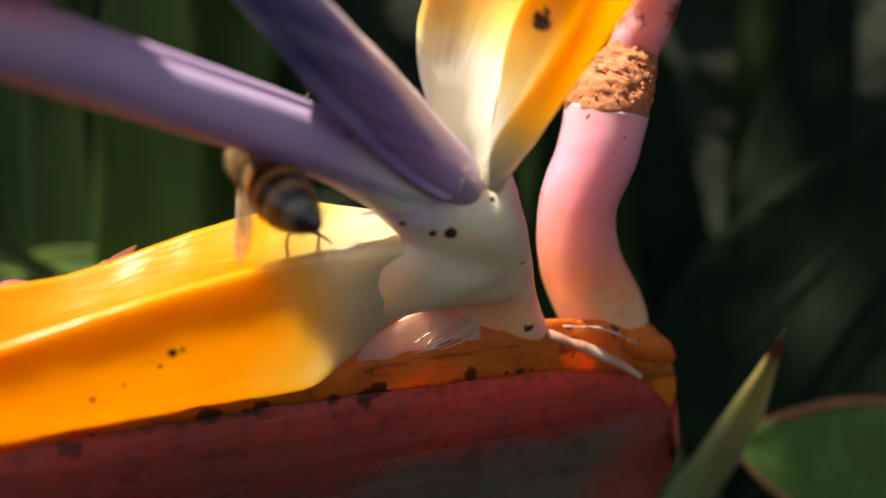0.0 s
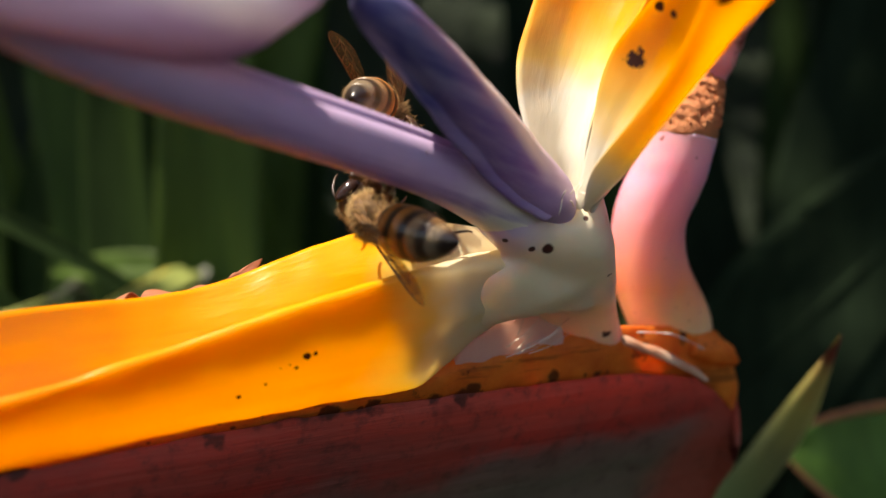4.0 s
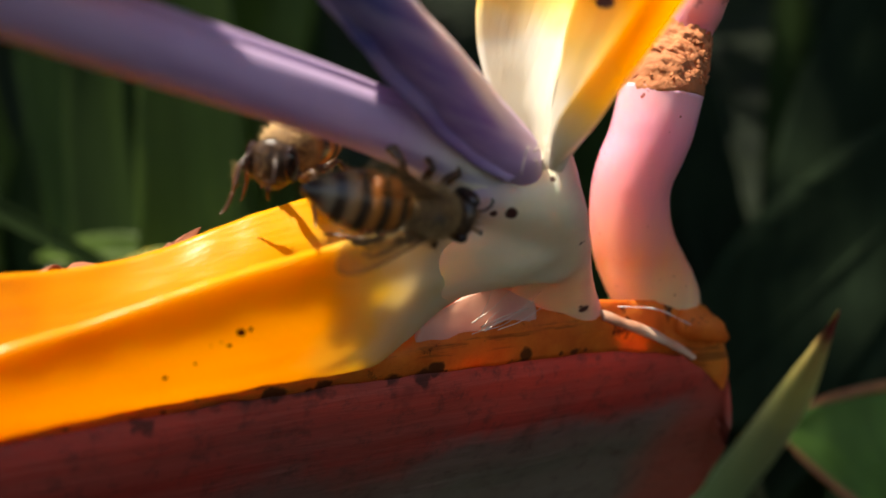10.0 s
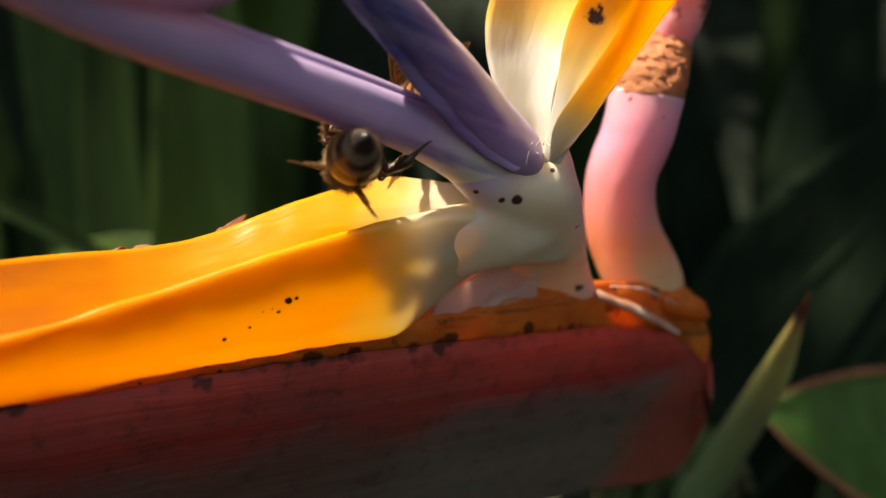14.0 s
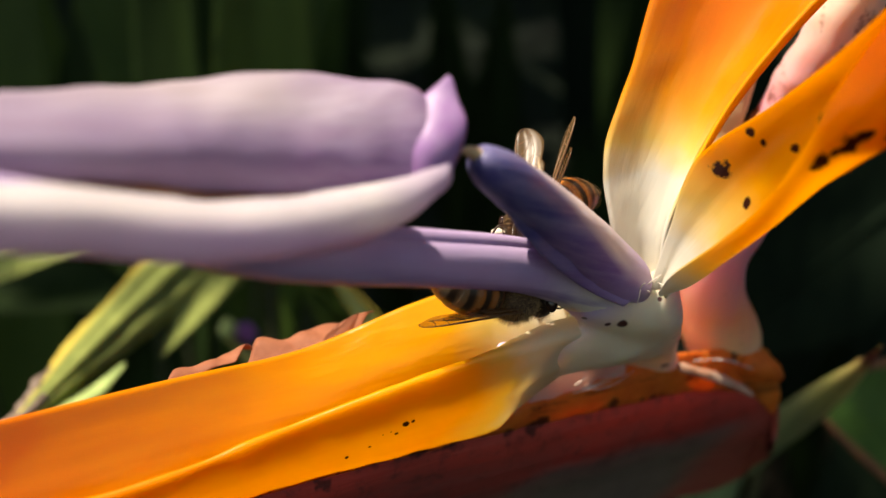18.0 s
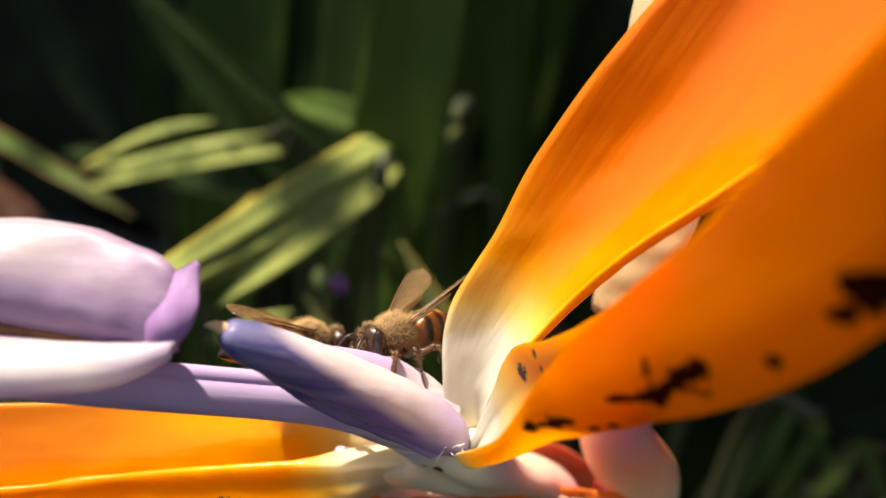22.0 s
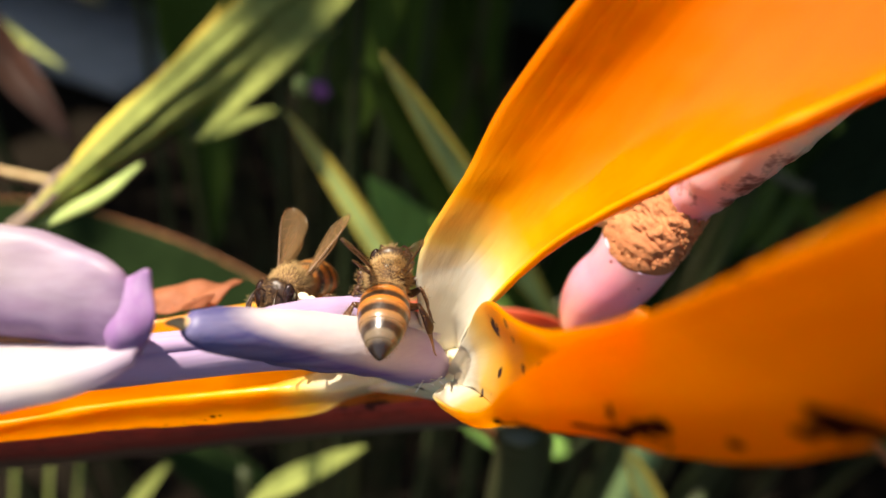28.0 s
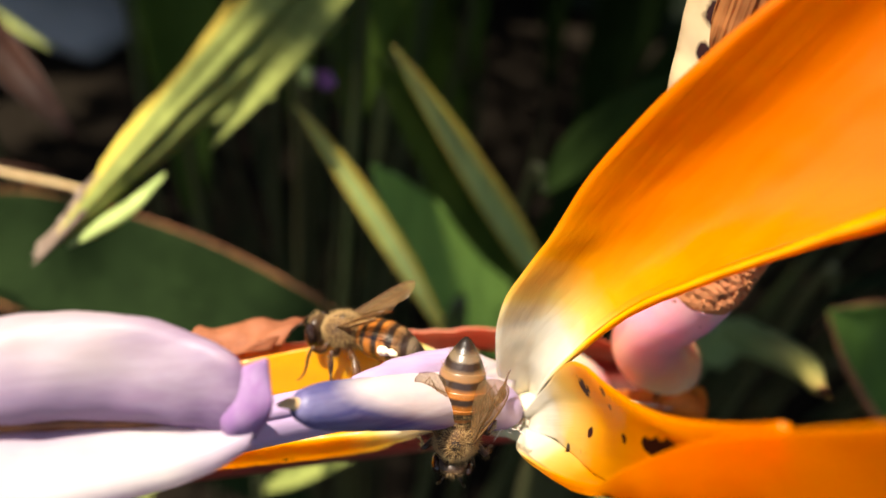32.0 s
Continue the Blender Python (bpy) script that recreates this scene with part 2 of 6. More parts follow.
def sepal_mat(name, spots, white=7, yellow=15, orange=32, deep=(0.84, 0.20, 0.002), mid=(0.90, 0.40, 0.008), axis=(0, 0, 1), through=0.38, tint=None, foot=0.0, wob=1.7, root=0.2, pale=(0.60, 0.56, 0.45), cream=(0.76, 0.54, 0.13)):
    """White at the flower's heart, then yellow, then orange, with fine lengthwise streaks and brown blots."""
    m = Mat(name, rough=0.30, spec=0.35)
    d = m.math("ADD", m.dist((0, 0, 0)), m.math("MULTIPLY_ADD", m.noise(130, 3), 7, -3.5))
    if foot:
        low = m.node("MapRange", {0: m.along(rel((0, 74, -9.5)), (0, 0, -1), 6), 1: 0.0, 2: 1.0, 3: 0.0, 4: foot}).outputs[0]
        d = m.math("SUBTRACT", d, low)
    f = m.math("DIVIDE", d, 60)
    c = m.ramp(f, (white / 60, pale), ((0.55 * white + 0.45 * yellow) / 60, cream), (yellow / 60, mid), (orange / 60, (0.88, 0.27, 0.003)), (1.0, deep))
    fibre = m.grain(axis)
    streak = m.ramp(m.noise(420, 5, 0.65, co=fibre), (0.38, (0, 0, 0)), (0.72, (1, 1, 1)))
    keep = m.ramp(f, (white / 60, (0, 0, 0)), (yellow / 60 + 0.1, (1, 1, 1)))
    c = m.mix(m.math("MULTIPLY", streak, keep), c, m.mix(0.34, c, (0.74, 0.12, 0.0)))
    thin = m.mix(m.math("MULTIPLY", keep, 0.65), c, tint) if tint else c
    if spots:
        blot = m.spots(spots, wob)
        c, thin = m.mix(blot, c, (0.05, 0.012, 0.006)), m.mix(blot, thin, (0.03, 0.008, 0.004))
    if len(spots) > 8:
        fine = m.math("MULTIPLY", m.ramp(m.noise(420, 2, 0.5), (0.72, (0, 0, 0)), (0.75, (1, 1, 1))), 0.55)
        c, thin = m.mix(fine, c, (0.14, 0.035, 0.01)), m.mix(fine, thin, (0.14, 0.035, 0.01))
    m.color(c)
    m.bump(m.math("ADD", m.noise(900, 5, 0.6, co=fibre), m.math("MULTIPLY", m.noise(190, 2, 0.5, co=fibre), 2.5)), 0.28, 0.0004)
    m.b.inputs["Coat Weight"].default_value, m.b.inputs["Coat Roughness"].default_value = 0.35, 0.16
    return m.glow_through(m.math("MULTIPLY", m.ramp(f, (0.7 * white / 60, (root, root, root)), (yellow / 60 + 0.05, (1, 1, 1))), through), thin).m


MAT_LOW = sepal_mat("yellow_sepal", [(*rel(p), r) for p, r in (((-21.6, 65.4, -11.8), 0.3), ((-20.9, 65.7, -11.6), 0.24), ((-22.6, 65.2, -12.8), 0.2), ((-23.9, 64.5, -12.7), 0.2), ((-23.2, 64.9, -12.4), 0.16), ((-25.3, 64.7, -14.2), 0.2), ((-27.5, 64.0, -15.2), 0.22))], 12, 20, 58, mid=(0.95, 0.50, 0.010), axis=(-70, -37, -9), through=0.58, tint=(1.0, 0.70, 0.02), foot=7.0, root=0.9, pale=(0.86, 0.77, 0.55), cream=(0.86, 0.66, 0.15))
# the tall sepal's colours kept yellow: its sun-facing edge put into the colour
MAT_SUNLIT_LIP = sepal_mat("sunlit_toned_sepal_lip", [], 10, 18, 75, mid=(0.95, 0.46, 0.008))
MAT_BACK = sepal_mat("orange_sepal", [], 14, 23, 32, axis=(24, 2, 66), through=0.48, tint=(1.0, 0.42, 0.008))


def chain(a, b, r, n):
    """A row of blots from a to b."""
    n = 2 * n - 1
    return [(*rel(Vector(a).lerp(Vector(b), i / (n - 1))), r * (0.7 + 0.6 * ((i * 7) % 5) / 4)) for i in range(n)]


BLOTS = ((8.2, 68.5, 15.2, 1.0), (10.5, 64.6, 18.3, 0.45), (12.3, 61.8, 18.2, 0.4), (17.3, 54.9, 20.0, 0.5), (18.5, 54.4, 21.1, 0.4),
         (8.9, 66.8, 8.0, 0.6), (10.0, 65.9, 12.5, 0.5), (26.7, 47.6, 32.7, 0.7), (28.9, 45.6, 37.4, 0.8), (9.5, 65.2, 19.1, 0.5))
MAT_FRONT = sepal_mat("spotted_orange_sepal", [(*rel(b[:3]), b[3]) for b in BLOTS]
                      + chain((13.9, 59.8, 20.7), (16.3, 57.8, 23.9), 0.7, 4) + chain((12.0, 56.0, 17.4), (15.2, 54.3, 20.1), 0.65, 6) + chain((17.8, 52.4, 24.1), (20.3, 51.6, 25.7), 0.4, 5)
                      + chain((20.3, 51.6, 25.7), (23.0, 49.7, 30.0), 0.55, 7) + chain((19.5, 51.0, 28.5), (21.2, 51.7, 25.5), 0.42, 5) + chain((21.6, 50.8, 27.4), (23.9, 50.2, 28.2), 0.4, 4) + chain((28.7, 45.0, 39.3), (31.0, 44.6, 39.9), 1.2, 3), 9, 19, 36, wob=1.5, mid=(0.95, 0.47, 0.010), deep=(0.97, 0.33, 0.005), axis=(22, -28, 46), through=0.82, tint=(1.0, 0.68, 0.02))


def purple_mat(name, base, tip, reach, pale=(0.62, 0.56, 0.62), up=None, upcol=(0.70, 0.62, 0.58), lo=0.3, hi=0.9, spots=None, mids=(), near=(0.18, 0.42), far=0.1, through=0.22, axis=(-0.66, -0.74, 0.19), lines=0.12):
    m = Mat(name, rough=0.45, spec=0.35)
    d = m.math("DIVIDE", m.math("ADD", m.dist((0, 0, 0)), m.math("MULTIPLY_ADD", m.noise(220, 3), 4, -2)), reach)
    c = m.ramp(d, (0.14, pale), (0.32, base), *(mids or ((0.72, tip),)), (1.0, tip))
    # paler upward side; on the lobes sunlit tops are put into the colour
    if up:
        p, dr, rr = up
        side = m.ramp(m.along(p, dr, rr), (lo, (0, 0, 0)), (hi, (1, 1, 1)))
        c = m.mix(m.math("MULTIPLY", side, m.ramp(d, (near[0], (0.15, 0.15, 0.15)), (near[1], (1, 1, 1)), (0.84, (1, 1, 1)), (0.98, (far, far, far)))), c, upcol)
    fibre = m.grain(axis)
    c = m.mix(m.ramp(m.noise(700, 5, 0.65, co=fibre), (0.4, (0, 0, 0)), (0.7, (1, 1, 1))), c, m.mix(0.22, c, (0.75, 0.68, 0.78)))
    c = m.mix(m.ramp(m.noise(160, 4, 0.6), (0.45, (0, 0, 0)), (0.75, (1, 1, 1))), c, m.mix(0.25, c, (0.30, 0.20, 0.36)))
    c = m.mix(m.math("MULTIPLY", m.ramp(m.noise(360, 3, 0.55, co=fibre), (0.50, (0, 0, 0)), (0.64, (1, 1, 1))), lines), c, (0.22, 0.13, 0.34))
    if spots:
        c = m.mix(m.spots(spots, 0.35), c, (0.05, 0.014, 0.012))
    m.color(c).bump(m.noise(1100, 4, co=fibre), 0.3, 0.0002)
    return m.glow_through(through).m


SPECKS = [(*rel(p), r) for p, r in (((0.7, 73.4, -2.4), 0.62), ((-0.9, 72.9, -2.5), 0.4), ((-3.6, 71.9, -1.6), 0.35), ((4.4, 73.1, 0.6), 0.3), ((5.4, 72.6, 2.0), 0.32), ((6.0, 73.0, 2.8), 0.3), ((4.8, 73.0, 1.6), 0.24),
                                   ((6.6, 73.6, 3.2), 0.35), ((7.6, 78.6, -5.5), 0.22), ((8.0, 78.8, -5.4), 0.2), ((9.6, 91.2, -13.7), 0.6), ((9.9, 91.6, -13.2), 0.35), ((9.2, 90.4, -13.4), 0.3), ((6.0, 90.6, -14.6), 0.25))]
MAT_SHAFT = purple_mat("violet_shaft", (0.52, 0.38, 0.60), (0.50, 0.36, 0.58), 46, (0.76, 0.70, 0.56), spots=SPECKS, lines=0.75)
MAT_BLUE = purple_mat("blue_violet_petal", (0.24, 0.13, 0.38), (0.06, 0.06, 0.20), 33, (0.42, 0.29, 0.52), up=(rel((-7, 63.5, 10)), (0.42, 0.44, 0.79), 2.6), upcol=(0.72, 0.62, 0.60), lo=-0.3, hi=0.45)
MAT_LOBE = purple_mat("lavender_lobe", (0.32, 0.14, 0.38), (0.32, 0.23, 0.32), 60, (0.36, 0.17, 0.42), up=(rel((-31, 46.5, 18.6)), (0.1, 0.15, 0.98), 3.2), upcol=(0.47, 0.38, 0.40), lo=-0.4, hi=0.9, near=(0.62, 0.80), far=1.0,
                      mids=((0.57, (0.27, 0.10, 0.31)), (0.66, (0.27, 0.14, 0.30)), (0.82, (0.30, 0.20, 0.31))), through=0.40, axis=(-40, -28, 1))
MAT_FLAP = purple_mat("violet_lobe_corner", (0.32, 0.16, 0.36), (0.32, 0.16, 0.36), 60, (0.32, 0.16, 0.36), axis=(0, 0, 1))
# cream lobe whose upcol also carries its sunlit top
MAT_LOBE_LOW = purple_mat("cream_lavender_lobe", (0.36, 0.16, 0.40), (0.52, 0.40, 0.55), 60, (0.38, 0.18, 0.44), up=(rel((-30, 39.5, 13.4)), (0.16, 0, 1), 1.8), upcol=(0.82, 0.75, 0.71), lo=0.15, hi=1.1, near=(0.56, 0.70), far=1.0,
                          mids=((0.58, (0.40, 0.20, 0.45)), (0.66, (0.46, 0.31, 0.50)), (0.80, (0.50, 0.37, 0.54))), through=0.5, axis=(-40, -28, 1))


def simple(name, col, col2, scale, rough=0.5, bump=0.2, spec=0.4, through=0.0, stretch=None, lo=0.35, hi=0.7, bscale=None, bdist=0.0003):
    m = Mat(name, rough, spec)
    m.color(m.mix(m.ramp(m.noise(scale, 5, 0.6, stretch), (lo, (0, 0, 0)), (hi, (1, 1, 1))), col, col2))
    m.bump(m.noise(bscale or scale * 4, 4, 0.6, stretch), bump, bdist)
    if through:
        m.glow_through(through)
    return m.m


def base_mat():
    m = Mat("cream_flower_base", 0.36, 0.4)
    c = m.mix(m.ramp(m.noise(150, 4), (0.35, (0, 0, 0)), (0.7, (1, 1, 1))), (0.73, 0.64, 0.44), (0.66, 0.56, 0.36))
    pink = m.ramp(m.math("ADD", m.along(rel((4.5, 76, -2)), (1.0, 0.1, 0.45), 6), m.math("MULTIPLY_ADD", m.noise(300, 3), 0.4, -0.2)), (0.15, (0, 0, 0)), (0.75, (1, 1, 1)))
    c = m.mix(pink, c, (0.66, 0.26, 0.28))
    arm = m.ramp(m.math("ADD", m.along(rel((-0.5, 76.5, -0.8)), (-0.63, -0.6, 0.48), 6), m.math("MULTIPLY_ADD", m.noise(260, 3), 0.5, -0.25)), (0.1, (0, 0, 0)), (0.9, (1, 1, 1)))
    c = m.mix(arm, c, (0.55, 0.41, 0.61))
    c = m.mix(m.spots(SPECKS, 0.4), c, (0.06, 0.016, 0.012))
    m.color(c).bump(m.noise(900, 4), 0.15, 0.0002)
    return m.fleshy(0.5, 0.006, (1.0, 0.7, 0.45)).m


def stump_mat():
    m = Mat("pink_stump", 0.3, 0.45)
    h = m.math("ADD", m.along(rel((20, 100, -22)), (0, 0, 1), 34), m.math("MULTIPLY_ADD", m.noise(140, 3), 0.16, -0.08))
    # orange low down: light glowing through the stalk, put into the colour
    c = m.ramp(h, (0.08, (0.76, 0.62, 0.40)), (0.24, (0.82, 0.50, 0.24)), (0.40, (0.86, 0.32, 0.14)), (0.56, (0.82, 0.28, 0.26)), (0.80, (0.80, 0.32, 0.43)), (0.97, (0.82, 0.42, 0.48)))
    c = m.mix(m.ramp(m.noise(300, 5, 0.65, (1, 1, 0.15)), (0.4, (0, 0, 0)), (0.75, (1, 1, 1))), c, m.mix(0.3, c, (0.62, 0.2, 0.3)))
    c = m.mix(m.ramp(m.noise(1300, 1), (0.75, (0, 0, 0)), (0.78, (1, 1, 1))), c, (0.3, 0.06, 0.03))
    m.color(c).bump(m.noise(600, 4, 0.6, (1, 1, 0.15)), 0.2, 0.0003)
    return m.fleshy(0.5, 0.0045, (1.0, 0.3, 0.15)).m


# dried brown runs on the spathe's side
DRIPS = []
for line in (((-25.6, 70.4, -18.6), (-26.2, 72.3, -21.4), (-27, 75.5, -25.5), (-27, 78, -28.4)), ((-43.5, 61.5, -24), (-42.3, 61.5, -22.2), (-41, 62.5, -21.2), (-40, 63, -22.4)),
             ((-14, 79.6, -18.9), (-12, 81, -19.6), (-9, 83, -19.2)), ((-31, 68, -19.6), (-27, 70.6, -18.9), (-22, 73.6, -18.7), (-17, 77, -19.0)), ((-1, 90.4, -19.6), (3, 92.6, -20.2))):
    for p, q in zip(line, line[1:]):
        d = (Vector(q) - Vector(p)).length
        for k in range(max(2, int(d / 0.9))):
            DRIPS.append((*rel(Vector(p).lerp(Vector(q), k / max(2, int(d / 0.9)))), 0.85 + 0.25 * math.sin(k * 2.3 + d)))


DIRT = []
random.seed(31)
for k in range(40):
    st = -58 + 78 * random.random()
    DIRT.append((*rel((-5 + 0.83 * st + 0.4, 84.5 + 0.56 * st - 0.6, -18.7 - 0.02 * abs(st) + random.uniform(-0.5, 0.4))), random.choice((0.2, 0.3, 0.5, 0.9))))


def spathe_mat():
    m = Mat("red_green_spathe", 0.55, 0.25)
    h = m.math("ADD", m.along(rel((0, 0, -36)), (0, 0, 1), 20), m.math("MULTIPLY_ADD", m.noise(60, 5, 0.65), 0.8, -0.4))
    c = m.ramp(h, (0.05, (0.13, 0.11, 0.08)), (0.32, (0.17, 0.09, 0.075)), (0.50, (0.36, 0.026, 0.018)), (0.88, (0.66, 0.05, 0.026)))
    c = m.mix(m.math("MULTIPLY", m.ramp(m.noise(45, 5, 0.65), (0.45, (0, 0, 0)), (0.62, (1, 1, 1))), 0.5), c, m.mix(0.6, c, (0.07, 0.05, 0.035)))
    east = m.ramp(m.math("ADD", m.along(rel((20, 101, -30)), (0.83, 0.56, 0.1), 13), m.math("MULTIPLY_ADD", m.noise(90, 3), 0.5, -0.25)), (0.2, (0, 0, 0)), (0.8, (1, 1, 1)))
    c = m.mix(m.math("MULTIPLY", east, 0.75), c, (0.34, 0.045, 0.025))
    # west end darkened: the sepal's shadow put into the colour
    west_shade = m.ramp(m.math("ADD", m.along(rel((-3, 84, -28)), (-0.83, -0.56, 0), 24), m.math("MULTIPLY_ADD", m.noise(70, 4), 0.6, -0.3)), (0.0, (0, 0, 0)), (0.9, (1, 1, 1)))
    c = m.mix(m.math("MULTIPLY", west_shade, 0.7), c, m.mix(0.7, c, (0.10, 0.018, 0.012)))
    fibre = m.grain((0.83, 0.56, 0.02))
    c = m.mix(m.ramp(m.noise(380, 6, 0.7, co=fibre), (0.42, (0, 0, 0)), (0.66, (1, 1, 1))), c, m.mix(0.16, c, (0.28, 0.15, 0.12)))
    c = m.mix(m.ramp(m.noise(520, 6, 0.75), (0.52, (0, 0, 0)), (0.66, (1, 1, 1))), c, m.mix(0.55, c, (0.05, 0.02, 0.015)))
    c = m.mix(m.ramp(m.noise(95, 4, 0.6), (0.62, (0, 0, 0)), (0.70, (1, 1, 1))), c, m.mix(0.7, c, (0.05, 0.012, 0.008)))
    c = m.mix(m.math("MULTIPLY", m.spots(DRIPS, 0.7, 300), 0.8), c, (0.06, 0.014, 0.008))
    c = m.mix(m.math("MULTIPLY", m.spots(DIRT, 1.5, 420), 0.85), c, (0.05, 0.012, 0.008))
    m.color(c).bump(m.noise(420, 5, 0.65, co=fibre), 0.6, 0.0005)
    return m.m


def rim_mat():
    m = Mat("brown_orange_rim", 0.5, 0.35)
    c = m.mix(m.ramp(m.noise(200, 5, 0.65), (0.36, (0, 0, 0)), (0.66, (1, 1, 1))), (0.90, 0.30, 0.04), (0.72, 0.17, 0.025))
    c = m.mix(m.ramp(m.noise(330, 5, 0.7), (0.60, (0, 0, 0)), (0.68, (1, 1, 1))), c, (0.09, 0.025, 0.012))
    crack = m.ramp(m.noise(420, 6, 0.7, co=m.grain((0.83, 0.56, 0.0))), (0.58, (0, 0, 0)), (0.66, (1, 1, 1)))
    c = m.mix(m.math("MULTIPLY", crack, 0.55), c, (0.14, 0.035, 0.012))
    c = m.mix(m.math("MULTIPLY", m.spots(DIRT, 1.5, 420), 0.85), c, (0.07, 0.018, 0.01))
    m.color(c).bump(m.noise(700, 5), 0.5, 0.0004)
    return m.glow_through(0.55).m


MAT_WHITE, MAT_STUMP, MAT_SPATHE, MAT_RIM = base_mat(), stump_mat(), spathe_mat(), rim_mat()
MAT_TORN = simple("torn_brown_fibre", (0.33, 0.115, 0.045), (0.47, 0.19, 0.075), 420, 0.8, 0.8, bscale=1500)


def dead_mat():
    m = Mat("cream_dead_sepal", 0.42, 0.4)
    c = m.mix(m.ramp(m.noise(70, 4), (0.4, (0, 0, 0)), (0.65, (1, 1, 1))), (0.74, 0.58, 0.34), (0.66, 0.42, 0.20))
    c = m.mix(m.ramp(m.noise(180, 4, 0.7, (1, 1, 0.4)), (0.56, (0, 0, 0)), (0.68, (1, 1, 1))), c, (0.40, 0.15, 0.05))
    c = m.mix(m.spots([(*rel((8.5, 96.0, 39.4)), 1.0), (*rel((8.2, 96.0, 43.5)), 1.6), (*rel((9.8, 96.0, 42.2)), 1.2), (*rel((7.1, 96.0, 38.3)), 0.3), (*rel((4.9, 97.0, 43.4)), 0.7), (*rel((5.4, 96.0, 47.1)), 0.8), (*rel((5.8, 96.0, 44.2)), 0.8)], 0.5), c, (0.035, 0.012, 0.012))
    m.color(c).bump(m.noise(500, 4), 0.3, 0.0003)
    return m.glow_through(0.15).m


MAT_CREAM = dead_mat()


def bent_mat():
    m = Mat("pink_cream_dead_stalk", 0.35, 0.45)
    h = m.math("ADD", m.along(rel((22, 97, 14)), (0.25, -0.2, 0.95), 26), m.math("MULTIPLY_ADD", m.noise(150, 3), 0.5, -0.25))
    c = m.ramp(h, (0.1, (0.80, 0.28, 0.35)), (0.55, (0.78, 0.46, 0.40)), (0.9, (0.80, 0.68, 0.50)))
    c = m.mix(m.ramp(m.noise(150, 4, 0.65), (0.56, (0, 0, 0)), (0.64, (1, 1, 1))), c, (0.20, 0.05, 0.04))
    m.color(c).bump(m.noise(350, 4), 0.3, 0.0004)
    return m.fleshy(0.5, 0.006, (1.0, 0.7, 0.45)).m


MAT_DEADPINK = bent_mat()
MAT_BROWN = simple("dry_brown_fibre", (0.26, 0.10, 0.03), (0.12, 0.04, 0.015), 300, 0.6, 0.6, stretch=(1, 1, 0.06), bscale=500)
MAT_FIBRE = simple("dry_orange_brown_fibre", (0.36, 0.14, 0.04), (0.12, 0.04, 0.015), 300, 0.5, 0.7, stretch=(1, 1, 0.06), bscale=500)
MAT_DRY = simple("dry_papery_brown", (0.46, 0.17, 0.08), (0.28, 0.09, 0.04), 260, 0.7, 0.5, through=0.4)
MAT_MEMBRANE = simple("cream_membrane", (0.68, 0.46, 0.32), (0.55, 0.26, 0.15), 180, 0.4, 0.3, through=0.3)
MAT_PALE = simple("pale_pink_membrane", (0.86, 0.66, 0.54), (0.78, 0.50, 0.42), 160, 0.4, 0.3, through=0.6)
MAT_RED = simple("orange_red_rim", (0.82, 0.14, 0.06), (0.80, 0.42, 0.28), 90, 0.4, 0.3, through=0.35)
MAT_WEB = simple("pale_web_fibre", (0.75, 0.68, 0.58), (0.65, 0.55, 0.45), 300, 0.5, 0.1)
MAT_POLLEN = simple("cream_pollen", (0.82, 0.74, 0.55), (0.72, 0.62, 0.42), 900, 0.6, 0.4)
MAT_BEIGE = simple("dry_beige_tip", (0.62, 0.46, 0.24), (0.45, 0.28, 0.12), 600, 0.6, 0.3)


def leaf_mat(name, a, b, rough=0.45, through=0.25):
    m = Mat(name, rough, 0.05 if "dark" in name else 0.14)
    c = m.mix(m.ramp(m.noise(25, 4), (0.35, (0, 0, 0)), (0.7, (1, 1, 1))), a, b)
    vein = m.ramp(m.noise(240, 2, 0.5, (1, 1, 0.02)), (0.4, (0, 0, 0)), (0.7, (1, 1, 1)))
    c = m.mix(m.math("MULTIPLY", vein, 0.35), c, tuple(min(1, 1.7 * v) for v in b))
    m.color(c).bump(m.noise(240, 3, 0.5, (1, 1, 0.02)), 0.3, 0.0006)
    return m.glow_through(through).m


LEAF_MATS = {
    "G": leaf_mat("green_leaf", (0.034, 0.062, 0.010), (0.050, 0.084, 0.013)),
    "M": leaf_mat("mid_green_leaf", (0.18, 0.33, 0.07), (0.22, 0.38, 0.08)),
    "L": leaf_mat("bright_green_leaf", (0.045, 0.09, 0.016), (0.06, 0.12, 0.02)),
    # K, D and E: shade is put into the near-black leaf colour
    "K": leaf_mat("shade_toned_dark_leaf", (0.005, 0.010, 0.005), (0.009, 0.016, 0.007), rough=0.8, through=0.05),
    "D": leaf_mat("shade_toned_dark_green_leaf", (0.011, 0.022, 0.006), (0.018, 0.034, 0.008), rough=0.6),
    "E": leaf_mat("shade_toned_dark_edged_leaf", (0.005, 0.011, 0.003), (0.009, 0.018, 0.005), rough=0.85, through=0.1),
    "Y": leaf_mat("yellow_green_leaf", (0.34, 0.44, 0.16), (0.42, 0.51, 0.18)),
    "P": leaf_mat("pale_green_leaf", (0.21, 0.25, 0.07), (0.29, 0.32, 0.09)),
    "R": leaf_mat("red_brown_leaf", (0.032, 0.011, 0.006), (0.05, 0.018, 0.009)),
    "B": leaf_mat("dull_brown_leaf", (0.045, 0.035, 0.028), (0.06, 0.05, 0.035)),
}
MAT_EDGE = simple("yellow_leaf_edge", (0.52, 0.44, 0.07), (0.42, 0.28, 0.05), 60, 0.5, 0.2)
MAT_STEM = simple("green_stem", (0.030, 0.045, 0.016), (0.05, 0.04, 0.018), 40, 0.45, 0.3, stretch=(1, 1, 0.1))
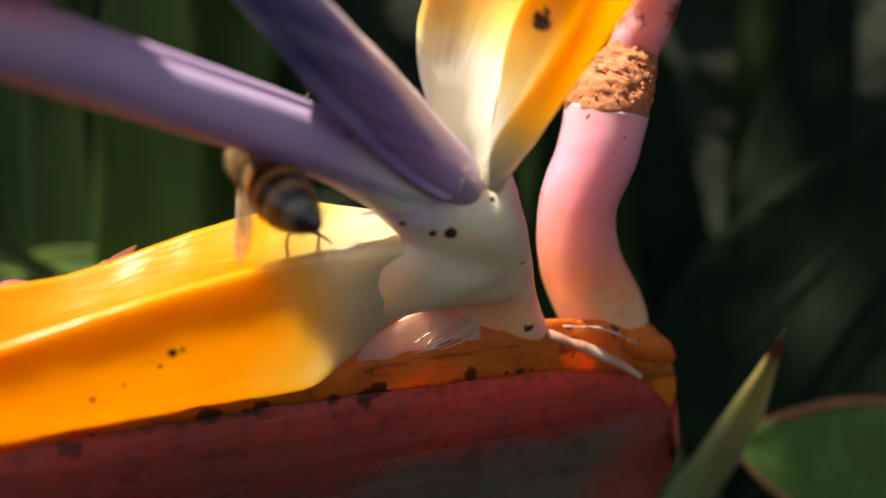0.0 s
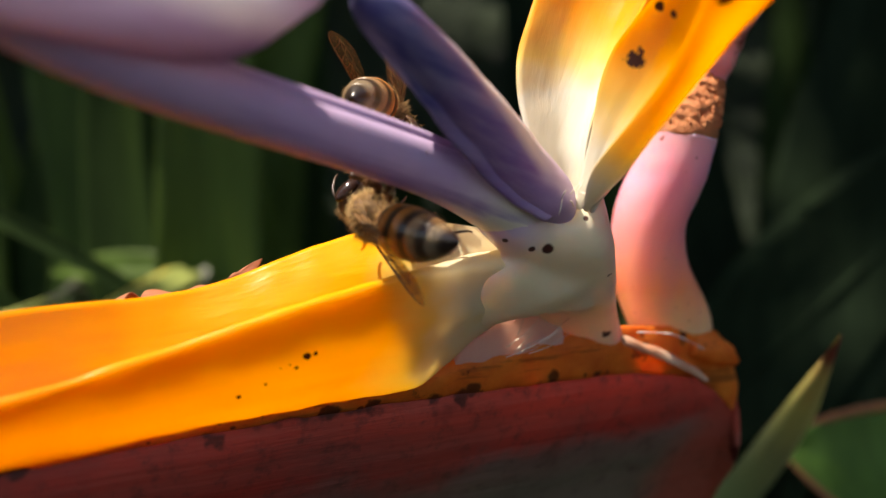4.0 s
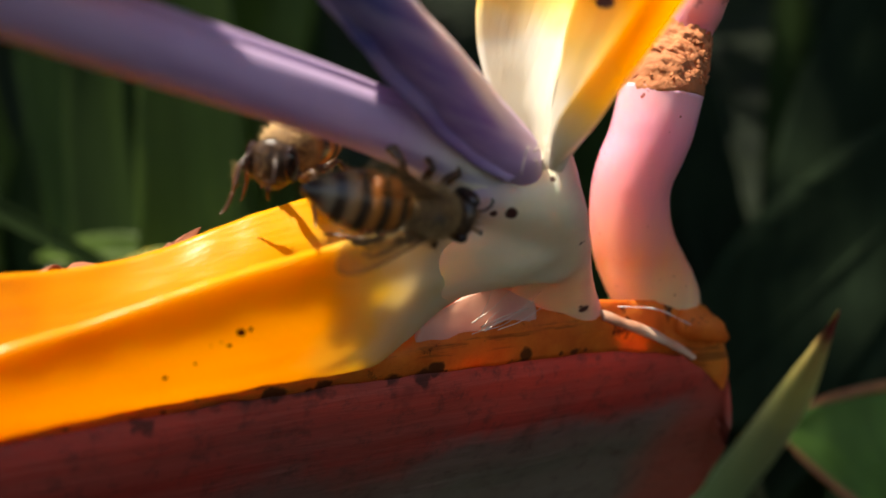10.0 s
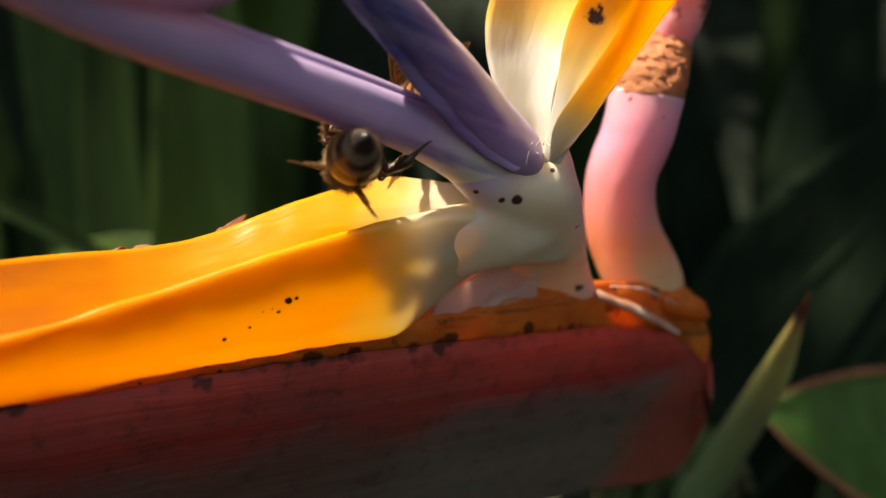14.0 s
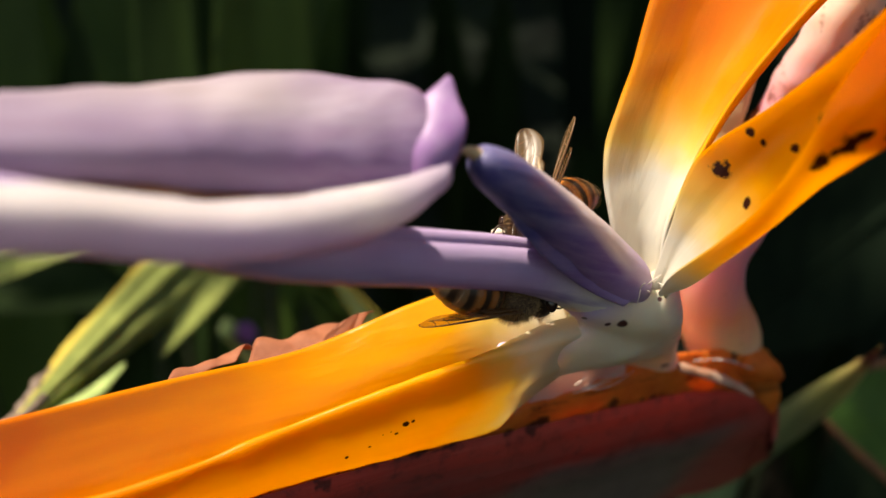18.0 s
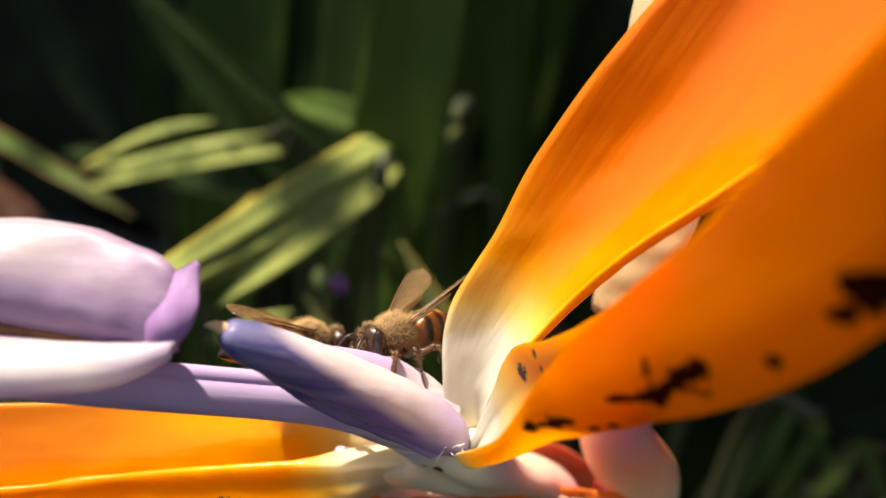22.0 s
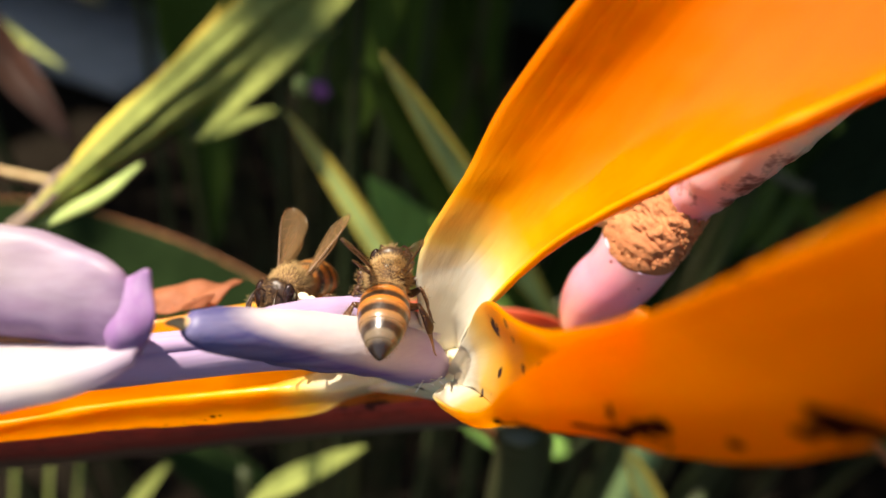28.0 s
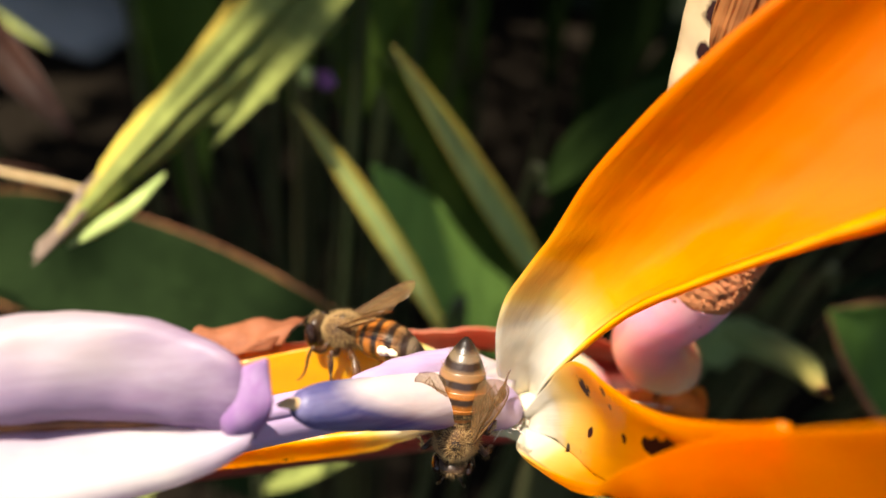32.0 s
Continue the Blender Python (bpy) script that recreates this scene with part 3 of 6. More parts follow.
MAT_DRYTIP = simple("grey_brown_dry_tip", (0.22, 0.16, 0.12), (0.12, 0.08, 0.055), 300, 0.7, 0.5)
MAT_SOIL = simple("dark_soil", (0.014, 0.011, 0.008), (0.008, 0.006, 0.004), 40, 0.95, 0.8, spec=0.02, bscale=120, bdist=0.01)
MAT_STONE = simple("grey_paving", (0.29, 0.28, 0.28), (0.21, 0.205, 0.20), 14, 0.8, 0.4, bscale=80, bdist=0.002)
MAT_HEDGE = simple("shade_dark_foliage", (0.006, 0.012, 0.005), (0.016, 0.028, 0.009), 9, 0.9, 0.6, bscale=30, bdist=0.03)


def thorn_mat():
    m = Mat("yellow_green_bud", 0.45, 0.4)
    h = m.math("ADD", m.along((2, 28, -20), (-0.05, -0.78, 0.62), 80), m.math("MULTIPLY_ADD", m.noise(120, 3), 0.2, -0.1))
    c = m.ramp(h, (0.0, (0.16, 0.24, 0.10)), (0.45, (0.22, 0.24, 0.10)), (0.70, (0.48, 0.46, 0.14)), (0.84, (0.42, 0.32, 0.10)), (0.93, (0.14, 0.02, 0.02)))
    m.color(c).bump(m.noise(500, 3, 0.6, (1, 1, 0.1)), 0.3, 0.0003)
    return m.m


MAT_THORN = thorn_mat()


# ---- ground and far surroundings ----
def build_ground():
    bm = bmesh.new()
    n = 60
    v = [[bm.verts.new(((i / n - 0.5) * 60000, (j / n - 0.5) * 60000, -1000 + 12 * noise.noise(V(i * 0.7, j * 0.7, 2)))) for j in range(n + 1)] for i in range(n + 1)]
    for i in range(n):
        for j in range(n):
            bm.faces.new((v[i][j], v[i + 1][j], v[i + 1][j + 1], v[i][j + 1]))
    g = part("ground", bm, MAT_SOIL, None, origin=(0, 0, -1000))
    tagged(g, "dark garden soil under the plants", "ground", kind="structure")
    # a grey paving slab beyond the leaves
    slab = thing("paving_slab", (-1620, 1670, -985), "grey stone paving slab on the soil", "paving")
    bm = bmesh.new()
    bmesh.ops.create_cube(bm, size=1)
    bmesh.ops.scale(bm, verts=bm.verts, vec=(800, 440, 50))
    bmesh.ops.bevel(bm, geom=bm.edges[:], offset=8, segments=2, affect="EDGES")
    part("slab", bm, MAT_STONE, slab)
    # near-black foliage wall, deep shade in its colour, closes the garden behind and beside
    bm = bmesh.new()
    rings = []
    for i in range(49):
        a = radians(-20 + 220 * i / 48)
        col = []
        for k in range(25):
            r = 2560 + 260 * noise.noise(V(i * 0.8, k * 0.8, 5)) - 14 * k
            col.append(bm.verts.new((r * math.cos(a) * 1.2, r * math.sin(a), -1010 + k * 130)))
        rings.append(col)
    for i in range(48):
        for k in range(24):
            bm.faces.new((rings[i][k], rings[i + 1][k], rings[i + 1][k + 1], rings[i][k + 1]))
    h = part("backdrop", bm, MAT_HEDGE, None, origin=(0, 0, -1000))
    tagged(h, "dark dense foliage wall, deep shade put into its colour", "backdrop", kind="structure")


build_ground()

# ---- the flower ----
flower = thing("bird_of_paradise_flower", J, "orange and violet bird of paradise flower with a red spathe", "flower")


def fpart(name, bm, mat, label="", parent=None):
    return part(name, bm, mat, parent or flower, label, J)


def build_sepals():
    # lower yellow sepal, a trough: back edge, back wall, bottom, front wall, front edge at each station
    fpart("sepal", sheet([
        [(4, 82.5, -3.6), (4, 82.5, -5.6), (4, 83.0, -7.6), (4, 82.0, -7.0), (4, 81.0, -5.6), (4, 81.0, -4.6), (4, 81.6, -3.8)],
        [(-1, 81, -2.2), (-1, 80.4, -5.6), (-1, 81.4, -8.8), (-1, 79.4, -7.8), (-1, 77.2, -5.6), (-1, 76.6, -4.4), (-1, 77.8, -3.2)],
        [(-5, 80.5, -0.8), (-5, 78.2, -4.8), (-5, 80.4, -10.8), (-5, 77.2, -9.2), (-5, 74.6, -5.8), (-5, 73.2, -4.0), (-5, 75.8, -2.8)],
        [(-9.4, 80.2, -0.1), (-9.4, 77.4, -5.2), (-9.6, 79.6, -14.6), (-9.5, 73.8, -10.2), (-9.5, 70.8, -6.2), (-9.5, 70.0, -4.3), (-9.5, 72.8, -3.8)],
        [(-14, 79.5, 0.1), (-14, 76.4, -5.6), (-13, 76.4, -16.6), (-13.6, 70.8, -11.4), (-14, 68.4, -7.0), (-14, 67.8, -5.0), (-14, 69.6, -5.4)],
        [(-23, 76, -2.4), (-23, 72.6, -8.0), (-22, 70.4, -17.0), (-22.3, 66.0, -12.8), (-22.5, 64.4, -8.9), (-22.5, 64.2, -7.3), (-22.5, 65.2, -8.2)],
        [(-34, 70.6, -6.3), (-34, 67.2, -11.8), (-33, 64.2, -18.0), (-33, 61.0, -14.8), (-33, 60.0, -11.6), (-33, 60.0, -10.6), (-33, 60.7, -11.4)],
        [(-47, 61.5, -7.3), (-47, 58.6, -13.8), (-46, 56, -19.2), (-46, 53.6, -17), (-46, 52.5, -14.6), (-46, 52.5, -13.9), (-46, 53.0, -14.6)],
        [(-75, 41, -10), (-75, 39.6, -15), (-74, 38, -20), (-74, 37, -19), (-74, 36.5, -17.8), (-74, 36.5, -17.4), (-74, 36.8, -17.8)],
        [(-98, 26, -14), (-98, 25.5, -16), (-98, 25, -18), (-98, 24.8, -17.5), (-98, 24.5, -17.1), (-98, 24.5, -17), (-98, 24.6, -17.2)],
    ], 100, 70, 0.7, 0.2), MAT_LOW, "bright yellow lower sepal, cream at its base")
    # back sepal: left edge, two inner lines, right edge and its rolled lip
    back = fpart("sepal", sheet([
        [(1.5, 75, 0), (3, 77.5, 0), (4.5, 77, 0.5), (5, 75, 1), (4.5, 73.5, 1)],
        [(-1.2, 74.2, 8), (2, 77, 8), (4.2, 76.4, 8), (4.8, 74.8, 8.5), (4.6, 73.8, 9)],
        [(-2.3, 75, 16), (2, 77.8, 17), (6, 77.6, 18), (8.2, 76.4, 19), (9.2, 75.6, 19.5)],
        [(0.2, 77.2, 25), (6, 79.2, 27), (11, 78.4, 27.5), (13.4, 75.8, 27.8), (14.4, 74.2, 28.2)],
        [(2.6, 78.5, 34.5), (10, 80.2, 36), (16, 78.4, 36), (19.2, 75.2, 35.6), (20, 73.6, 35.4)],
        [(9.5, 79, 50), (18, 80.2, 51), (24, 77.8, 49.4), (28.7, 74.4, 47.2), (29.4, 72.8, 46.2)],
        [(25, 80, 76), (32, 81, 75), (38, 77, 72), (44, 72, 68), (45, 69, 66)],
        [(40, 80, 102), (44, 80, 101), (48, 78, 100), (51, 76, 99), (52, 75, 98)],
    ], 80, 30, 0.8, 0.12, 5), MAT_BACK, "tall orange sepal with a rolled edge")
    fpart("sepal_lip", tube([(4.6, 74.4, 1.5), (4.8, 73.6, 9), (9.4, 75.2, 19.5), (14.6, 73.8, 28.2), (20.2, 73.2, 35.2), (24.8, 72.8, 40.6), (29.5, 72.4, 46.0), (45, 68.6, 66), (51.8, 75, 98)],
                            [0.2, 0.4, 0.7, 0.8, 0.9, 1.5, 1.2, 1.1, 0.3], 16, 80, up=(0.6, -0.6, -0.5), flat=0.55, wobble=0.1), MAT_SUNLIT_LIP, "rolled edge of the tall sepal, sunlit yellow put into its colour", back)
    # front sepal, spotted: upper edge, keel, lower edge
    front = fpart("sepal", sheet([
        [(3.2, 74, 1), (4.4, 74, 1.5), (4.8, 73, 1.6), (4.6, 71.6, 1.2)],
        [(4.6, 73.0, 8), (6.4, 72.2, 7.4), (7.0, 70.8, 6.2), (7.4, 69.6, 5.0)],
        [(6.2, 70.5, 16), (10.0, 67.4, 14.8), (11.4, 64.0, 13.2), (11.9, 61.4, 12.2)],
        [(10.4, 63.4, 21.6), (12.5, 61.8, 20.6), (14.6, 59.4, 19.2), (16.0, 57.2, 17.8)],
        [(13.7, 58.4, 26.2), (16.8, 57.5, 25.5), (19.4, 55.6, 24.0), (20.6, 54.2, 22.4)],
        [(17.0, 54.8, 31.6), (18.6, 54.0, 31.0), (20.2, 53.2, 30.0), (21.2, 52.4, 29.0)],
        [(19.2, 52.4, 36.0), (19.6, 52.0, 35.6), (20.0, 51.6, 35.2), (20.4, 51.2, 34.8)],
    ], 80, 30, 0.8, 0.12, 9), MAT_FRONT, "orange sepal with dark brown blotches")
    # its near wall, folded up from the keel
    fpart("sepal_fold", sheet([
        [(4.4, 72.4, 1.6), (4.2, 72.0, 1.5), (3.9, 71.8, 1.6)],
        [(7.4, 69.4, 5.0), (5.6, 67.2, 4.0), (4.0, 66.6, 5.0)],
        [(9.6, 65.6, 8.6), (8.0, 63.2, 7.8), (6.6, 62.6, 9.0)],
        [(11.8, 61.4, 12.0), (10.2, 59.6, 11.8), (9.2, 59.2, 13.2)],
        [(14.4, 58.8, 15.6), (12.2, 56.6, 16.6), (11.0, 55.9, 18.4)],
        [(17.6, 56.0, 19.2), (14.4, 54.2, 20.8), (12.0, 55.2, 21.8)],
        [(20.6, 54.0, 22.4), (16.8, 52.6, 24.4), (13.4, 54.9, 25.0)],
        [(24.5, 50.8, 26.6), (20.2, 51.0, 29.0), (16.0, 53.8, 30.4)],
        [(29.0, 47.5, 32.7), (25.1, 47.7, 35.1), (20.3, 50.5, 38.4)],
        [(32.7, 44.7, 40.4), (29.3, 43.9, 42.8), (23.9, 45.4, 47.8)],
        [(36.3, 40.5, 50.0), (33.3, 39.3, 52.6), (28.6, 40.3, 57.8)],
        [(41.0, 33.5, 68.0), (39.6, 33.0, 69.0), (38.0, 33.0, 70.0)],
    ], 80, 26, 0.6, 0.1, 12), MAT_FRONT, "orange near wall of the spotted sepal", front)


def build_petals():
    # cream base that joins all petals, down to the spathe
    bm = loft([(5.4, 75.0, 4.6, 0.5, 0.5), (5.0, 75.6, 2.6, 1.8, 1.5), (3.6, 76.6, 0, 3.8, 3.8), (2.9, 79.0, -3.2, 5.6, 5.3), (2.9, 85.0, -7.8, 6.8, 5.2), (5.0, 91.6, -11.4, 6.2, 5.2), (6.4, 95.4, -13.6, 5.9, 5.2), (7.8, 98.8, -16.2, 6.4, 5.4), (8.6, 100, -19, 7.0, 5.6)], 44, 60, 0.15)
    tube([(4.5, 81, -4.6), (0.5, 80.0, -5.4), (-3.0, 79.4, -5.6), (-6.5, 78.8, -6.0)], [3.6, 4.0, 3.4, 1.6], 32, 40, bm=bm)
    web = sheet([
        [(6, 83.8, -10.0), (6, 82.0, -7.8), (6, 81.0, -5.2), (6, 81.2, -3.2)],
        [(1, 81.8, -9.8), (1, 79.2, -8.2), (1, 77.4, -5.6), (1, 77.2, -3.2)],
        [(-2.5, 81.2, -10.2), (-2.5, 78.2, -8.6), (-2.5, 75.7, -5.6), (-2.5, 75.1, -3.4)],
        [(-6, 81.2, -11.4), (-6, 77.6, -9.2), (-6, 74.7, -5.9), (-6, 74.0, -3.9)],
        [(-9.5, 82.4, -13.4), (-9.5, 77.4, -10.2), (-9.5, 74.4, -6.4), (-9.5, 74.0, -4.8)],
        [(-13, 81.8, -14.6), (-13, 77.4, -11.0), (-13, 74.8, -7.0), (-13, 74.2, -5.6)],
    ], 40, 30, 2.2)
    mesh = bpy.data.meshes.new("web")
    web.to_mesh(mesh)
    bm.from_mesh(mesh)
    tube([(3.0, 79.5, -2.4), (0.0, 77.0, -1.0), (-3.0, 74.0, 1.0), (-6.5, 70.6, 3.4)], [3.4, 3.7, 3.5, 2.4], 32, 30, bm=bm)
    base = fpart("base_tube", bm, MAT_WHITE, "cream base of the flower with small brown specks")
    join = base.modifiers.new("join", "REMESH")
    join.mode, join.voxel_size, join.use_smooth_shade = "VOXEL", 0.38 * U, True
    soft = base.modifiers.new("soft", "SMOOTH")
    soft.factor, soft.iterations = 0.5, 50
    # violet shaft, wide at its base, with two lengthwise grooves
    shaft = [(4.6, 84, -3.8), (2.4, 80.4, -2.6), (-0.6, 76.5, -0.8), (-5, 71.9, 2.6), (-12.3, 64.8, 5.7), (-28.8, 46.3, 10.6), (-37, 37.6, 14.4), (-47, 28, 18.4)]
    fpart("petal_shaft", tube(shaft, [1.0, 3.0, 3.5, 3.2, 2.6, 2.3, 1.9, 1.4], 36, 76, flat=0.98, lobes=0.22), MAT_SHAFT, "long violet petal shaft with a groove")
    fpart("petal_ridge", tube([(-3.6, 72.0, 5.2), (-12.2, 64.0, 8.0), (-28.6, 45.8, 12.5), (-37, 37.0, 15.8)], [0.3, 0.8, 0.8, 0.5], 14, 30), MAT_SHAFT)
    lobe = fpart("petal_lobe", sheet([
        [(-19.0, 51.2, 21.2), (-18.4, 50.4, 20.4), (-18.2, 49.6, 18.6), (-18.8, 49.3, 16.2)],
        [(-20.6, 52.0, 22.0), (-20.2, 50.6, 22.2), (-19.8, 48.9, 18.8), (-20.4, 48.9, 15.7)],
        [(-25.9, 52.4, 22.0), (-25.5, 50.6, 22.7), (-24.8, 47.4, 18.8), (-25.0, 47.9, 14.7)],
        [(-31.8, 51.2, 22.0), (-31.2, 48.8, 23.0), (-30.2, 45.2, 18.6), (-31.2, 45.9, 14.3)],
        [(-41, 47.2, 20.6), (-40.2, 44.0, 21.9), (-39.4, 38.6, 18.8), (-40.8, 38.8, 15.8)],
        [(-58, 31.5, 20.2), (-57, 30.0, 21.2), (-56, 26.2, 19.4), (-57.4, 25.6, 17.9)],
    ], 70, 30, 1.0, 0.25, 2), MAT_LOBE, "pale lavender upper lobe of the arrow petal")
    fpart("lobe_flap", sheet([
        [(-20.6, 49.8, 15.4), (-18.8, 48.5, 15.6), (-17.2, 48.8, 16.0)],
        [(-21.2, 50.0, 18.0), (-18.8, 48.3, 18.2), (-16.2, 49.7, 18.4)],
        [(-20.6, 50.7, 20.8), (-18.2, 49.9, 20.8), (-15.9, 50.1, 20.3)],
        [(-19.2, 51.2, 22.2), (-18.0, 51.0, 22.3), (-16.6, 50.9, 21.9)],
        [(-17.7, 51.6, 23.5), (-17.4, 51.6, 23.6), (-17.1, 51.5, 23.4)],
    ], 30, 15, 0.5, 0.1, 3), MAT_FLAP, "upturned violet corner of the lobe", lobe)
    fpart("petal_lobe", sheet([
        [(-17.4, 49.8, 16.6), (-17.0, 49.2, 16.8), (-17.4, 48.6, 16.2), (-18.4, 48.8, 15.0)],
        [(-21.8, 49.6, 15.0), (-21.0, 45.8, 15.6), (-21.2, 45.0, 13.8), (-23.6, 46.8, 11.4)],
        [(-31.6, 45.2, 14.0), (-30.2, 38.6, 14.8), (-29.8, 37.8, 13.0), (-30.6, 40.2, 11.6)],
        [(-40.8, 38.4, 15.8), (-38.8, 31.4, 16.6), (-38.6, 30.8, 14.8), (-39.6, 32.6, 13.4)],
        [(-57.4, 25.2, 17.8), (-56, 20, 18.8), (-56, 19.5, 17.4), (-57, 20.5, 16.4)],
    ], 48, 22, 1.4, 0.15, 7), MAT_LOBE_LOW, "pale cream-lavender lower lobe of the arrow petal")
    # dark dry line in the groove between the lobes
    fpart("anther_line", tube([(-20.0, 50.0, 15.2), (-31.3, 45.2, 14.6), (-40.6, 38.4, 16.4), (-57.2, 25.2, 18.4)], [0.2, 0.6, 0.7, 0.7], 10, 24), MAT_BROWN, "brown pollen-bearing line between the lobes")
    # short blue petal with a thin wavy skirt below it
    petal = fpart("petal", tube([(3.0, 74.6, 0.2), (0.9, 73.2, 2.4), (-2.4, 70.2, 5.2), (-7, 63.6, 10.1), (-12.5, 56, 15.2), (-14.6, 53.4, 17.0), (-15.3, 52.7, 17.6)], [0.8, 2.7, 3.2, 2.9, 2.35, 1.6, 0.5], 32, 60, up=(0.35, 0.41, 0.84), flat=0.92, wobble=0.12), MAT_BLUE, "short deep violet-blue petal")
    fpart("petal_tip", tube([(-14.6, 53.3, 17.2), (-15.6, 52.4, 17.9), (-16.4, 51.8, 17.9)], [0.7, 0.5, 0.12], 12, 8), MAT_BEIGE, "dry beige tip", petal)
    fpart("petal_skirt", sheet([
        [(1.2, 73.2, 2.0), (0.8, 71.8, 0.9), (0.2, 70.8, 0.3)],
        [(-2.4, 70.2, 5.0), (-3.2, 68.4, 3.7), (-4.6, 67.2, 3.2)],
        [(-7, 63.5, 9.8), (-8.0, 62.0, 8.6), (-9.0, 60.9, 7.7)],
        [(-12.5, 56, 15.2), (-12.8, 55.6, 14.2), (-13.0, 55.4, 13.2)],
        [(-14.4, 53.6, 16.9), (-14.5, 53.4, 16.6), (-14.7, 53.3, 16.2)],
    ], 70, 10, 0.7, 0.35, 3), MAT_BLUE, "thin wavy edge", petal)
    fpart("petal_fold", sheet([
        [(1.6, 74.0, 3.0), (1.2, 75.8, 4.4), (0.5, 77.4, 4.0)],
        [(-3.4, 70.4, 6.8), (-4.0, 73.0, 8.4), (-5.0, 75.0, 7.4)],
        [(-8.0, 64.6, 11.0), (-9.0, 67.0, 11.6), (-10.0, 68.8, 10.2)],
        [(-12.0, 58.2, 14.4), (-12.6, 60.0, 14.2), (-13.2, 61.0, 13.4)],
    ], 30, 10, 0.6, 0.3, 4), MAT_SHAFT, "lavender back fold of the petal", petal)


def build_old_flower():
    # broken pink stump of an older flower
    fpart("stump", tube([(23.0, 113, -22), (21.2, 107.2, -15), (16.9, 101, -7), (16.0, 98, 0), (17.9, 96.5, 6), (18.9, 96, 11)], [4.6, 5.5, 5.0, 4.6, 4.7, 4.9], 40, 60, up=(0, 1, 0), wobble=0.07, lobes=0.06), MAT_STUMP, "broken pink stalk of an older flower")
    random.seed(11)
    bm = tube([(18.9, 96, 10.4), (19.0, 96.0, 11.6), (19.8, 96.6, 13.4), (20.8, 97.2, 15.4), (22.0, 97.6, 17.6), (22.6, 97.6, 18.6)], [4.8, 4.9, 4.5, 3.9, 3.3, 2.6], 70, 60, up=(0, 1, 0))
    for v in bm.verts:
        k = min(1.0, max(0.0, (v.co.z - 10.9) / 1.2))
        v.co += (v.co - V(20, 97, v.co.z - 1)).normalized() * k * (0.5 * noise.noise(v.co * 0.8) + 0.5 * noise.noise(v.co * 2.6) + random.uniform(-.16, .16))
    for i in range(620):
        a, f = random.uniform(0, 6.28), random.random()
        c = V(19.0, 96.0, 11.6).lerp(V(21.6, 97.5, 17.0), f)
        r = 4.9 - 1.5 * f
        p = c + V(r * math.cos(a), r * math.sin(a), random.uniform(-.4, .4))
        ball(p, V(random.uniform(.1, .3), random.uniform(.1, .3), random.uniform(.12, .4)), 6, 4, bm)
    fpart("torn_end", bm, MAT_TORN, "torn brown fibrous end")
    fpart("dead_stalk", tube([(19.4, 99.0, 5.0), (20.4, 98.8, 11.0), (21.8, 97.8, 16.5), (23.4, 96.0, 22), (26.0, 93, 29), (30.0, 90, 40), (40, 88, 62)], [2.8, 2.9, 3.0, 3.2, 3.4, 3.3, 2.6], 24, 50, wobble=0.45), MAT_DEADPINK, "pinkish cream bent dead stalk")
    sep = fpart("dead_sepal", sheet([[(9.5, 97, 12), (12.5, 96, 12), (16, 96, 12)], [(8.4, 97, 24), (13, 95.5, 24), (18.5, 96, 24)], [(6.6, 97.5, 34), (12, 95.5, 34), (18.8, 96.5, 34)], [(5.0, 98.5, 46), (11.5, 96, 46), (19, 97, 46)], [(3, 101, 80), (9, 99, 80), (16, 100, 80)]], 40, 14, 1.2, 0.5), MAT_CREAM, "cream dead sepal with dark brown blotches")
    bm = sheet([[(10.6, 95.0, 36), (14, 94.4, 35), (17.2, 95.0, 36)], [(8.4, 95.2, 42), (13, 94.2, 41), (18.2, 95.6, 41)], [(7.6, 95.6, 48), (13, 94.4, 48), (18.6, 96.2, 48)], [(5.4, 98.4, 82), (11, 97.2, 82), (17, 98.6, 82)]], 60, 90, 0.5, 0.3, 17)
    for v in bm.verts:
        x = v.co.x + 0.045 * (v.co.z - 40)
        v.co.y -= 0.34 * noise.noise(V(x * 2.1, v.co.z * 0.03, 4)) + 0.16 * noise.noise(V(x * 5.5, v.co.z * 0.08, 9))
        v.co.z += 1.6 * noise.noise(V(x * 1.1, 0, 2)) * max(0, 1 - (v.co.z - 35) / 8)
    fpart("dry_fibre", bm, MAT_FIBRE, "ribbed brown dried face of the sepal", sep)
    for k in range(5):
        x = 21.5 + k * 1.3
        fpart("dry_fibre", tube([(x - .6, 97, 30 + k * 2.2), (x, 97, 50), (x + .6, 98, 82)], [0.5, 0.8, 0.6], 6, 14, wobble=0.2), MAT_FIBRE, "", sep)


